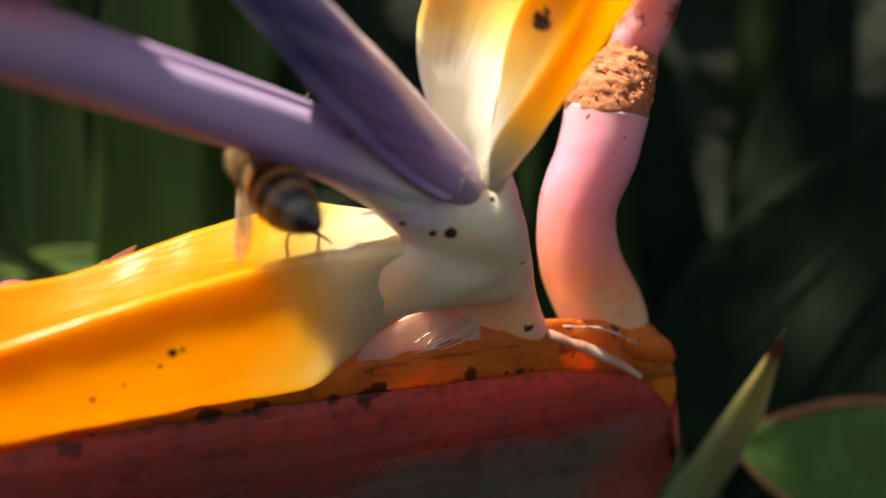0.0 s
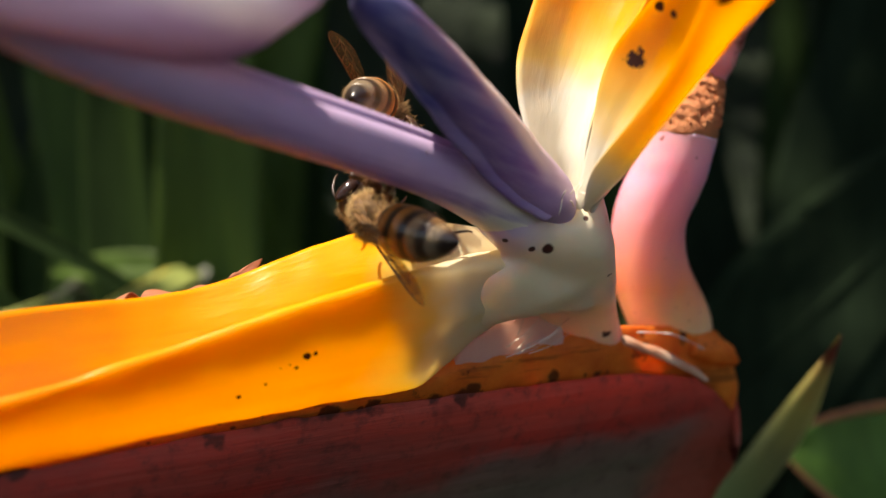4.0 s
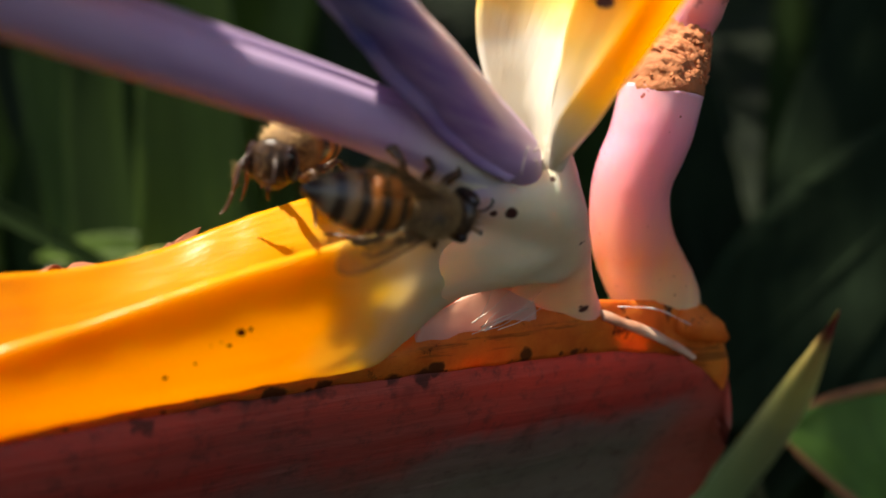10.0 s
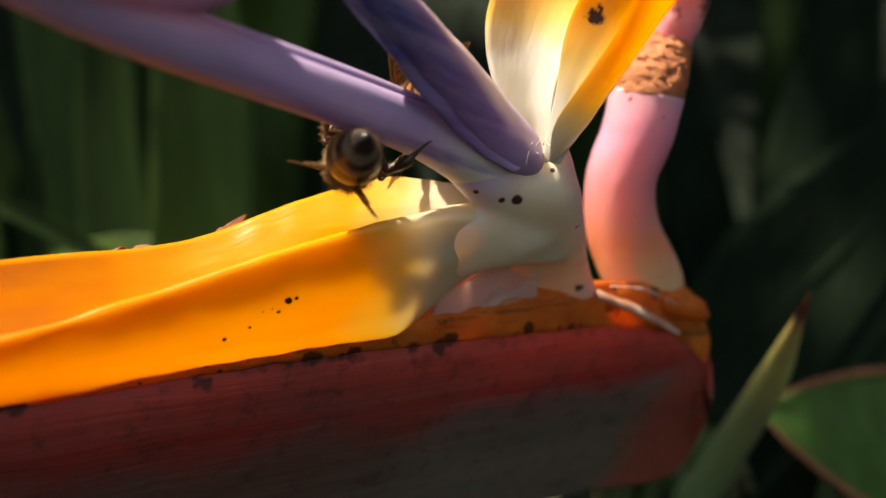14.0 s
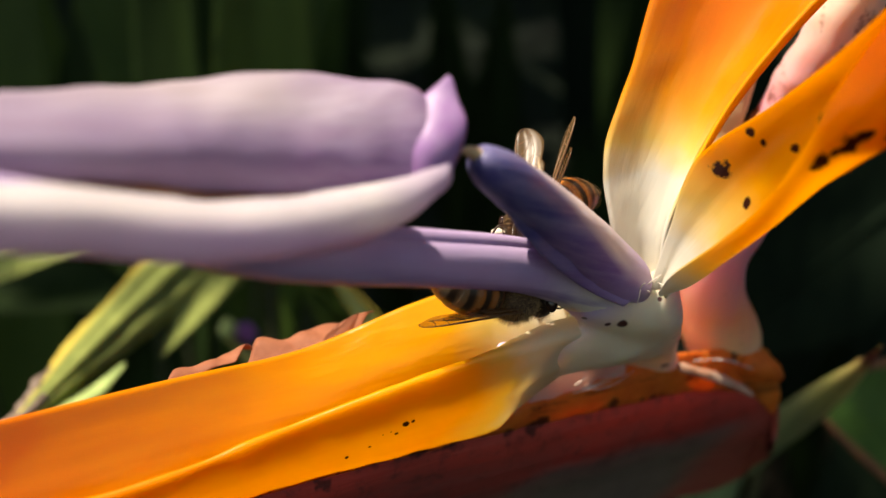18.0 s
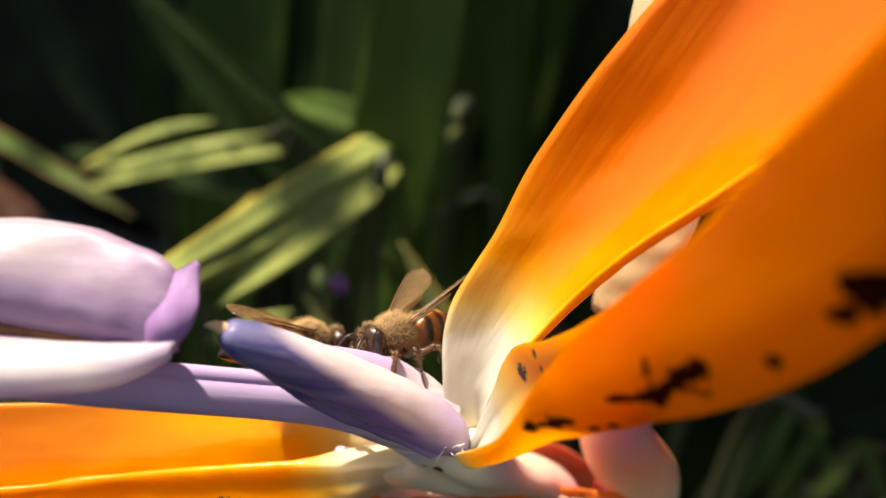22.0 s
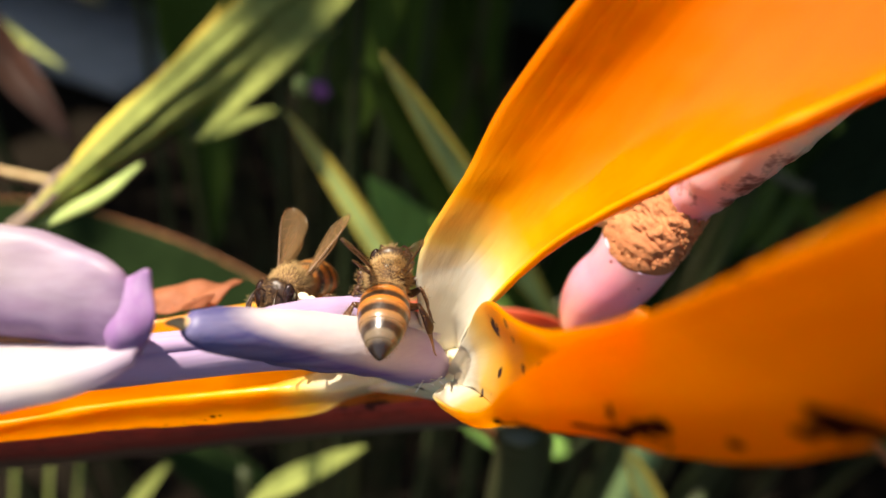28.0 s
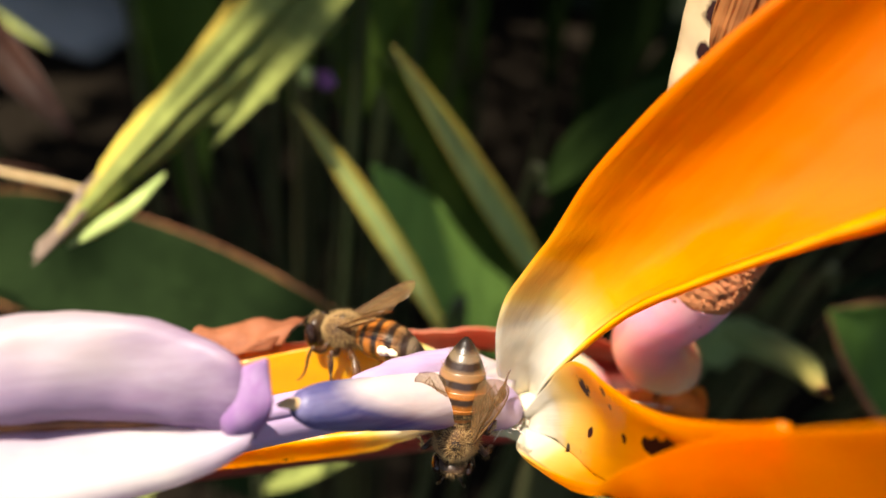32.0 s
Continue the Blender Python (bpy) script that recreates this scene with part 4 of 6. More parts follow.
def build_spathe():
    u, nrm = V(0.83, 0.56, 0), V(0.56, -0.83, 0)
    c0 = V(-5, 84.5, 0)
    # cross-section: inner back, back rim, back side, keel, front side, front rim
    prof = [(-8, -10), (-12, -4), (-14, -5), (-17.5, -12), (-18.5, -21), (-18, -31), (-15.0, -27.5), (-9.0, -19), (-3.0, -11), (-0.1, -5), (0.2, -1.6), (-0.5, 0.0), (-2.2, -0.6)]
    stations = [(-125, -26, 0.2), (-80, -21, 0.72), (-45, -18.8, 0.95), (-15, -17.6, 1.0), (10, -17.8, 1.0), (26, -18.6, 1.0), (34, -19.4, 1.0), (39, -20.8, 0.97), (42, -23.0, 0.82), (43.4, -27, 0.5), (43.8, -32, 0.12)]
    sec = [[c0 + u * (s - 0.45 * b * k * max(0, (s - 15) / 28)) + nrm * (a * k) + V(0, 0, z + b * k) for a, b in prof] for s, z, k in stations]
    cols = [spline([sct[i] for sct in sec], 70) for i in range(len(prof))]
    bm = bmesh.new()
    rings = []
    for i in range(70):
        rings.append([bm.verts.new(p + nrm * 0.5 * noise.noise(p * 0.12)) for p in spline([cols[k][i] for k in range(len(prof))], 56)])
    for i in range(69):
        for k in range(55):
            bm.faces.new((rings[i][k], rings[i + 1][k], rings[i + 1][k + 1], rings[i][k + 1]))
    bmesh.ops.recalc_face_normals(bm, faces=bm.faces)
    sp = fpart("spathe", bm, MAT_SPATHE, "dark red boat-shaped spathe, grey-green below")
    # worn brown membrane that rises from the rim to the flower's base
    rows = []
    for s, lo, hi, back in ((-60, -19.8, -19.0, 0.5), (-34, -18.4, -17.2, 0.8), (-14, -17.9, -16.4, 1.5), (-4, -18.0, -14.6, 2.2), (4, -18.2, -13.0, 2.4), (12, -18.2, -12.9, 2.0), (20, -18.4, -13.1, 1.2), (28, -19.4, -13.8, 0.6), (34, -20.6, -14.4, 0.8), (39, -23.4, -16.0, 2.4), (42, -26, -20, 4)):
        p = c0 + u * s
        rows.append([p + nrm * 0.35 + V(0, 0, lo - 0.9), p + nrm * 1.2 + V(0, 0, (lo + hi) / 2), p + nrm * (1.5 - back * 0.5) + V(0, 0, hi)])
    fpart("spathe_rim", sheet(rows, 110, 14, 0.5, 0.35, 8), MAT_RIM, "worn orange-brown rim of the spathe", sp)
    fpart("spathe_back_rim", sheet([[c0 + u * st - nrm * 12.5 + V(0, 0, z - 6), c0 + u * st - nrm * 12.2 + V(0, 0, z - 2.5), c0 + u * st - nrm * 11.2 + V(0, 0, z)] for st, z in ((-44, -15.0), (-26, -11.5), (-12, -10.6), (2, -11.0), (14, -12.5), (24, -15.0), (32, -19.0))], 60, 14, 0.7, 0.5, 22), MAT_RED, "orange-red upturned back rim of the spathe", sp)
    # torn brown tip at the back end and pale shreds
    fpart("rim_shred", tube([c0 + u * 33 + V(0, 0, -16.5), c0 + u * 37 + nrm * 2 + V(0, 0, -18.0), c0 + u * 39.5 + nrm * 2.6 + V(0, 0, -19.4)], [2.2, 1.8, 0.4], 12, 10, wobble=0.8), MAT_RIM, "", sp)
    fpart("rim_shred", tube([c0 + u * 21 + nrm * 2.6 + V(0, 0, -13.8), c0 + u * 27 + nrm * 2.9 + V(0, 0, -14.6), c0 + u * 33 + nrm * 2.8 + V(0, 0, -17.0)], [0.05, 0.12, 0.04], 8, 16, wobble=0.15), MAT_WEB, "pale shred on the rim", sp)
    # pale tongue of membrane from the base over the rim, with a curled end
    tongue = [[(10.6, 95.4, -13.6), (11.6, 94.6, -15.2), (11.8, 94.6, -16.6)],
              [(14.0, 97.6, -14.8), (14.4, 96.4, -16.4), (14.0, 96.2, -17.8)],
              [(18.4, 100.4, -16.8), (18.6, 99.2, -18.4), (17.8, 98.8, -19.6)],
              [(22.6, 102.8, -19.2), (22.4, 101.6, -20.6), (21.4, 101.2, -21.4)],
              [(24.4, 103.6, -21.0), (23.8, 102.6, -21.8), (23.0, 102.2, -22.0)]]
    fpart("rim_membrane", sheet([[Vector(row[1]).lerp(Vector(p), 0.4) + nrm * (0.7 + 0.2 * k) + V(0, 0, 0.4) for p in row] for k, row in enumerate(tongue)], 40, 16, 0.45, 0.4, 15), MAT_MEMBRANE, "pale cream tongue of membrane with a curled end", sp)
    # dark dry line where the sepal lies on the rim
    fpart("dry_edge", tube([(-60, 50.4, -20.0), (-46, 56.8, -19.8), (-34, 66.0, -18.9), (-28, 69.2, -18.2), (-20, 73.6, -17.7), (-14, 77.8, -17.5), (-10, 80.6, -17.0)], [0.3, 0.42, 0.4, 0.55, 0.4, 0.6, 0.2], 8, 70, wobble=0.5), MAT_BROWN, "dark dry line on the rim", sp)
    # cream fold under the lower sepal
    fpart("rim_fold", sheet([[(-9, 81.4, -17.0), (-8.6, 81.0, -15.2), (-8, 80.8, -13.8)], [(-4, 84.6, -16.6), (-3.4, 83.8, -13.8), (-3, 83.4, -11.0)], [(0.5, 87.4, -16.4), (0.8, 86.8, -13.2), (0.6, 86.4, -10.4)], [(4, 90, -16), (4.0, 89.4, -14.2), (4, 89, -12.4)]], 30, 9, 0.6, 0.5, 6), MAT_PALE, "pale pinkish membrane under the lower sepal", sp)
    random.seed(5)
    for k in range(26):
        a = V(-9 + random.uniform(0, 9), 82.5 + random.uniform(0, 4), -14.8 + random.uniform(-1, 1))
        b = a + V(random.uniform(2, 6), random.uniform(0.5, 3), random.uniform(1.5, 4))
        fpart("web_strand", tube([a, (a + b) / 2 + V(0, -0.5, random.uniform(-.6, .3)), b], [0.055, 0.04, 0.03], 5, 8, up=(0, 1, 0)), MAT_WEB, "", sp)
    for k in range(7):
        a = V(2.6 + random.uniform(-1, 1), 70.6 + random.uniform(-.6, .6), 2.2 + random.uniform(-.5, 1.5))
        b = a + V(random.uniform(-1, 2.5), random.uniform(-1, 0.5), random.uniform(-1.5, 1.5))
        fpart("web_strand", tube([a, (a + b) / 2 + V(0, -.3, .2), b], [0.07, 0.05, 0.04], 5, 6, up=(0, 1, 0)), MAT_WEB, "", sp)
    # dry papery flakes behind the lower sepal
    for rows, ru, sd in (
            ([[(-40, 71.4, -8.6), (-40, 74, -7.4), (-39.5, 76.5, -8.0)], [(-36, 73.2, -7.8), (-35.5, 76.5, -7.0), (-35, 79.5, -7.6)], [(-31.5, 74.8, -6.8), (-31, 78, -6.0), (-30.5, 81.5, -6.6)], [(-28.5, 75.8, -6.2), (-28, 79, -4.6), (-27.5, 81.5, -5.0)]], 0.9, 7),
            ([[(-32.2, 74.2, -6.6), (-30.6, 75.0, -6.0), (-29.0, 75.6, -5.6)], [(-31.6, 74.6, -5.6), (-30.2, 75.6, -5.0), (-28.8, 75.8, -4.6)], [(-30.4, 75.6, -5.0), (-29.6, 76.0, -4.2), (-28.4, 76.4, -3.6)]], 0.8, 14),
            ([[(-47, 65.6, -9.2), (-46.6, 68, -8.6), (-46, 70, -9.4)], [(-43.5, 68.4, -8.4), (-43.4, 70.6, -7.4), (-43, 73, -8.2)], [(-41, 70.4, -8.0), (-40.6, 72.6, -7.4), (-40, 75, -8.0)]], 1.0, 21)):
        fpart("dry_flake", sheet(rows, 30, 18, 0.22, ru, sd), MAT_DRY, "curled dry brown papery flake", sp)
    fpart("stem", tube([(10, 117, -50), (13, 121, -74), (18, 126, -200), (24, 135, -1000)], [5, 6, 8, 10], 20, 30, up=(0, 1, 0)), MAT_STEM, "green flower stem")


def build_pollen():
    random.seed(8)
    bm = bmesh.new()
    for i in range(9):
        ball((-12.0 + random.uniform(-1.4, 1.4), 70.2 + random.uniform(-.6, .6), 7.6 + random.uniform(-.4, .3)), (random.uniform(.4, .75), random.uniform(.35, .6), random.uniform(.3, .5)), 10, 7, bm)
    fpart("pollen_lump", bm, MAT_POLLEN, "creamy white lumps of sticky pollen")


build_sepals()
build_petals()
build_old_flower()
build_spathe()
build_pollen()

# bud beside the flower
bud = thing("leaf_bud", (50, 150, -46), "yellow-green pointed leaf bud with a dark red tip", "bud")
sheath = part("bud_sheath", tube([(45, 260, -1000), (50, 232, -200), (53, 205, -95), (53.4, 185, -71), (53.6, 160, -50.4), (52.6, 142, -36.5), (50.2, 128, -27.2), (48.2, 115, -17.4)], [6, 5.5, 4.8, 4.4, 3.7, 2.8, 1.6, 0.15], 18, 70, up=(0, 1, 0)), MAT_THORN, bud, "", (50, 150, -46))
part("bud_edge", tube([(50.2, 182.5, -68), (50.6, 157.6, -48.0), (50.4, 140.2, -35.0), (49.2, 127, -26.4), (48.0, 115, -17.4)], [0.5, 0.45, 0.4, 0.3, 0.1], 8, 30, up=(0, 1, 0)), MAT_EDGE, bud, "yellow edge of the sheath", (50, 150, -46))


# ---- background leaves ----
LABELS = {"G": "long green leaf in half shade", "M": "broad mid-green leaf in the sun", "L": "bright green leaf with a brown edge", "D": "dark green leaf, deep shade put into its colour", "K": "nearly black leaf, deep shade put into its colour",
          "E": "broad green leaf with a red-brown edge, shade put into its dark colour", "Y": "folded yellow-green leaf with a yellow edge", "P": "pale green narrow folded leaf", "R": "withered red-brown curled old leaf", "B": "dull brown dry leaf"}


def blade(root, tip, width, fold, face, key):
    """A long pointed leaf from root to tip (mm), on a stalk that stands in the soil."""
    root, tip = Vector(root), Vector(tip)
    ax = tip - root
    side = ax.cross(Vector(face)).normalized()
    nr = side.cross(ax).normalized()
    bow = ax.length * 0.02
    rows, left, right, mid = [], [], [], []
    for f, w in ((0, 0.18), (0.12, 0.55), (0.35, 1), (0.65, 0.9), (0.88, 0.45), (1, 0.02)):
        c = root + ax * f + nr * bow * math.sin(math.pi * f) * (1 if nr.z > 0 else -1)
        h = width * w / 2
        rows.append([c - side * h + nr * h * fold, c - side * h * 0.5 + nr * h * fold * 0.35, c, c + side * h * 0.5 + nr * h * fold * 0.35, c + side * h + nr * h * fold])
        left.append(rows[-1][0]); right.append(rows[-1][-1]); mid.append(c)
    leaf = thing("leaf", root, LABELS[key], "leaf", "background leaves")
    mat = LEAF_MATS[key]
    part("leaf_blade", sheet(rows, 28, 11, 0.7, width * 0.03, root.x), mat, leaf, "", root)
    w = max(0.5, width * 0.025)
    part("midrib", tube([m_ - nr * 0.3 for m_ in mid], [w * 1.4, w * 1.2, w, w * 0.8, w * 0.5, 0.1], 8, 20), mat, leaf, "", root)
    if key in "YLE":
        for e in (left, right):
            g = w * (1.9 if key == "Y" and e is right else 0.5 if key == "E" else 1.0)
            part("leaf_edge", tube(e, [g, g, g, g, g * 0.8, 0.1], 6, 24), MAT_EDGE if key == "Y" else MAT_BROWN, leaf, "yellow-brown leaf edge", root)
    foot = V(root.x * 0.85, root.y + 90, -1004)
    part("leaf_stalk", tube([mid[0] + ax.normalized() * 2, mid[0] - ax.normalized() * min(40, width) + V(0, 6, -10), mid[0].lerp(foot, 0.4), foot], [w * 1.6, 2.2, 3.2, 4.5], 10, 20, up=(0, 1, 0.01)), MAT_STEM, leaf, "", root)
    return leaf


def folded_leaf(root, tip, width, face):
    """A long pleated leaf that narrows evenly to a dry tip."""
    root, tip = Vector(root), Vector(tip)
    ax = tip - root
    side = ax.cross(Vector(face)).normalized()
    nr = side.cross(ax).normalized()
    rows, left = [], []
    for f, w in ((-0.3, 1.0), (0, 1.05), (0.25, 1.0), (0.5, 0.8), (0.75, 0.5), (0.92, 0.2), (1, 0.03)):
        c = root + ax * f
        h = width * w / 2
        rows.append([c + side * h * k + nr * h * d for k, d in ((-1, -0.55), (-0.65, -0.1), (-0.3, 0.0), (0.1, 0.3), (0.45, 0.18), (0.75, 0.2), (1, -0.1))])
        left.append(c + side * h - nr * h * 0.08)
    leaf = thing("leaf", root, LABELS["Y"], "leaf", "background leaves")
    part("leaf_blade", sheet(rows, 40, 36, 0.4, 0.4, 3), LEAF_MATS["P"], leaf, "pale green pleated blade", root)
    part("leaf_edge", tube(left, [0.7, 0.7, 0.65, 0.6, 0.5, 0.35, 0.15], 8, 30), MAT_EDGE, leaf, "yellow leaf edge", root)
    part("dry_tip", tube([tip - ax * 0.06, tip, tip + ax * 0.025 + V(-0.6, 0, -0.5)], [0.9, 0.7, 0.1], 10, 8, wobble=0.4), MAT_DRYTIP, leaf, "grey-brown dry tip", root)
    part("leaf_edge", tube([(-103.1, 192.5, -25.5), (-99.0, 162.7, -31.0), (-96.9, 144.2, -31.9), (-93.8, 129.2, -32.0), (-90.7, 117.9, -32.3)], [0.4, 1.3, 1.5, 1.3, 0.9], 10, 30, flat=0.5, wobble=0.3), MAT_EDGE, leaf, "split yellow edge strip", root)
    part("dry_tip", tube([(-91.4, 120.2, -32.2), (-90.2, 113.6, -31.6), (-88.8, 108.6, -32.9), (-88.4, 101.8, -33.4), (-88.0, 97.6, -33.6)], [0.8, 1.0, 1.2, 1.3, 0.3], 10, 24, wobble=0.9), MAT_DRYTIP, leaf, "grey-brown twisted dry end", root)
    part("leaf_fold", tube([(-86.2, 104.0, -35.4), (-85.0, 109.4, -35.2), (-82.9, 117.9, -34.8), (-82.2, 129.5, -33.4)], [0.6, 1.7, 1.8, 0.4], 12, 24, flat=0.45), LEAF_MATS["Y"], leaf, "yellow-green split fold", root)
    foot = V(root.x - 20, root.y + 110, -1004)
    part("leaf_stalk", tube([root - ax * 0.25, root - ax * 0.4 + V(0, 10, -30), (root - ax * 0.4).lerp(foot, 0.4), foot], [3, 3, 3.5, 4.5], 10, 20, up=(0, 1, 0.01)), MAT_STEM, leaf, "", root)


folded_leaf((-97, 280, -23), (-86.6, 99.5, -33), 20, (0.4, -0.72, 0.5))

for row in (
    ((-94, 265, -104), (-88, 250, 119), 34, 0.2, (0.2, -1, 0.1), "G"),
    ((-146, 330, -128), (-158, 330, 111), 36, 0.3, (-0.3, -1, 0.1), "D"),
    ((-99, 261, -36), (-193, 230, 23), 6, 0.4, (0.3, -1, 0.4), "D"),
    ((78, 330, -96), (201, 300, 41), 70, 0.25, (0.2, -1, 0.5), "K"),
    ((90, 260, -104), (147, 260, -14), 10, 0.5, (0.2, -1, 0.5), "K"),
    ((159, 200, -91), (66, 187, -55), 46, 0.3, (0, -0.8, 0.6), "L"),
    ((-94, 275, -27), (-84, 150, -40), 11, 0.4, (0.4, -0.7, 0.55), "P"),
    ((-86, 230, -39), (-89, 170, -45), 7, 0.6, (0, -0.7, 0.7), "P"),
    ((-103, 285, -23), (-166, 300, -24), 14, 0.6, (0, -0.7, 0.7), "G"),
    ((3, 245, -136), (-61, 203, -30), 8, 0.35, (0.1, -0.8, 0.6), "Y"),
    ((-3, 252, -142), (-69, 209, -37), 20, 0.25, (0.1, -0.8, 0.6), "G"),
    ((-28, 190, -114), (-84, 193, -51), 6, 0.6, (0.6, -0.4, 0.6), "Y"),
    ((-4, 260, -189), (-74, 235, -94), 30, 0.15, (0.3, -0.7, 0.7), "M"),
    ((-257, 190, -161), (-47, 179, -117), 42, 0.2, (0, -0.6, 0.8), "E"),
    ((-261, 240, -75), (-168, 200, -98), 15, 0.3, (0.3, -0.5, 0.6), "R"),
    ((-163, 260, -124), (-124, 260, -96), 6, 0.3, (0, -0.6, 0.8), "P"),
    ((-174, 320, -53), (-269, 300, -94), 12, 0.7, (0, -0.6, 0.8), "P"),
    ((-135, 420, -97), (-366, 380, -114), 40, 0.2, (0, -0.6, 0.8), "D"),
    ((-407, 330, -91), (-256, 320, -111), 9, 0.5, (0, -0.6, 0.8), "L"),
    ((-334, 300, -119), (-255, 290, -133), 5, 0.5, (0, -0.6, 0.8), "P"),
    ((-227, 200, -127), (-174, 200, -117), 2.2, 0.3, (0, -0.6, 0.8), "R"),
    ((-16, 260, -100), (13, 250, -37), 16, 0.4, (-0.3, -0.6, 0.7), "D"),
    ((-69, 150, -174), (-31, 150, -121), 7, 0.4, (0, -0.5, 0.8), "P"),
    ((23, 190, -137), (-16, 190, -142), 14, 0.3, (0, -0.5, 0.8), "M"),
    ((-78, 230, -322), (-188, 230, -281), 26, 0.2, (0, -0.5, 0.8), "D"),
    ((-141, 160, -265), (-108, 160, -189), 7, 0.4, (0, -0.5, 0.8), "P"),
    ((-215, 170, -334), (-193, 170, -235), 3.2, 0.4, (0, -0.5, 0.8), "P"),
    ((-191, 170, -317), (-172, 170, -219), 3.2, 0.4, (0, -0.5, 0.8), "P"),
    ((-179, 175, -315), (-162, 175, -222), 3, 0.4, (0, -0.5, 0.8), "P"),
    ((49, 140, -96), (32, 140, -72), 5, 0.4, (0, -0.5, 0.8), "Y"),
    ((33, 260, -63), (59, 270, -38), 7, 0.4, (0, -0.5, 0.8), "L"),
    ((60, 330, -63), (58, 320, -15), 5, 0.4, (0, -1, 0.2), "P"),
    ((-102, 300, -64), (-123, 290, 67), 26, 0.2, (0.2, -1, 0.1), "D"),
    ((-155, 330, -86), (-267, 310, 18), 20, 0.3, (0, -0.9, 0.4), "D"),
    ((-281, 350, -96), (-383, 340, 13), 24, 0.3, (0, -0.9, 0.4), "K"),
    ((70, 402, -195), (84, 432, -132), 9, 0.4, (0, -0.6, 0.8), "G"),
    ((92, 447, -215), (117, 490, -128), 8, 0.4, (0, -0.6, 0.8), "G"),
    ((116, 395, -168), (75, 399, -122), 7, 0.4, (0, -0.6, 0.8), "G"),
    ((145, 452, -192), (97, 465, -117), 10, 0.4, (0, -0.6, 0.8), "G"),
    ((93, 367, -161), (116, 393, -115), 7, 0.4, (0, -0.6, 0.8), "G"),
    ((53, 386, -193), (65, 407, -151), 7, 0.4, (0, -0.6, 0.8), "G"),
):
    blade(*row)
random.seed(4)
for i in range(70):
    y = random.uniform(420, 1100)
    x = random.uniform(-0.8, 0.8) * y
    # right of x 60 only leaves with shade in their colour
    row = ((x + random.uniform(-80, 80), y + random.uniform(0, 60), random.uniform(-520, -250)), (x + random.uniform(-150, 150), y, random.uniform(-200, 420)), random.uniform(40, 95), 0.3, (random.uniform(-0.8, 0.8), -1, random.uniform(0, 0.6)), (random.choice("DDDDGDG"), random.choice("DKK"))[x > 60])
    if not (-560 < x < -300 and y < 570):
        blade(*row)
stem = thing("dry_twig", (-120, 141, -59), "thin tan dry twig between the leaves", "twig")
part("stem_rod", tube([(-190, 146, -68), (-148.8, 142.2, -64.5), (-121.3, 140.7, -59.0), (-108, 139, -55.5)], [0.9, 0.8, 0.7, 0.4], 8, 24), MAT_BEIGE, stem, "", (-120, 141, -59))
part("stem_foot", tube([(-190, 146, -68), (-230, 155, -160), (-250, 170, -1003)], [0.9, 1.2, 2.0], 8, 24, up=(0, 1, 0.01)), MAT_STEM, stem, "", (-120, 141, -59))
weed = thing("weed_flower", (-89, 222, -60), "small purple weed flower with a yellow-green bud", "flower")
MAT_PURPLE = simple("purple_weed_petal", (0.36, 0.14, 0.42), (0.28, 0.10, 0.34), 300, 0.5, 0.2, through=0.3)
for k in range(5):
    a = k * 1.2566
    part("petal", ball((-88.6 + 1.9 * math.cos(a), 223.6, -59.9 + 1.9 * math.sin(a)), (1.7, 0.6, 1.7), 10, 7), MAT_PURPLE, weed, "", (-89, 222, -60))
part("bud", ball((-92.4, 218, -57.0), (2.6, 2.2, 3.4), 14, 10), LEAF_MATS["Y"], weed, "yellow-green bud", (-89, 222, -60))
part("stalk", tube([(-92.4, 218, -59.0), (-88, 223.8, -68), (-84, 232, -110), (-80, 250, -1003)], [0.6, 0.7, 0.9, 1.5], 8, 30, up=(0, 1, 0.01)), MAT_STEM, weed, "", (-89, 222, -60))
twin = thing("leaf", (-208, 236, -54), "curled pale green leaf with a yellow tip", "leaf", "background leaves")
for rows in (((-208.7, 236.3, -54.3), (-197.4, 246.5, -43.7), (-184.2, 255.6, -35.5), (-171.1, 263.1, -30.2)), ((-205.1, 235.1, -54.2), (-190.2, 243.2, -48.6), (-171.4, 254.6, -39.7), (-150.0, 267.2, -30.2))):
    part("leaf_blade", tube(rows, [0.6, 4.2, 5.2, 0.8], 14, 30, flat=0.4), LEAF_MATS["P"], twin, "", (-208, 236, -54))
part("leaf_edge", tube([(-210, 235.6, -55), (-199.0, 245.8, -45.0), (-186, 254.6, -36.4)], [0.5, 1.5, 0.6], 8, 20), MAT_EDGE, twin, "yellow edge", (-208, 236, -54))
part("leaf_stalk", tube([(-150, 267, -30), (-138, 276, -40), (-130, 300, -200), (-120, 330, -1003)], [0.9, 1.6, 2.4, 4], 10, 24, up=(0, 1, 0.01)), MAT_STEM, twin, "", (-208, 236, -54))
stalk = thing("dry_stalk", (12, 128, -90), "thin dark brown dry stalk below the flower", "stalk")
part("stalk_rod", tube([(-6, 117, -54), (12, 128, -90), (30, 150, -300), (36, 170, -1003)], [1.2, 1.5, 2, 3], 10, 24, up=(0, 1, 0)), MAT_BROWN, stalk, "", (12, 128, -90))


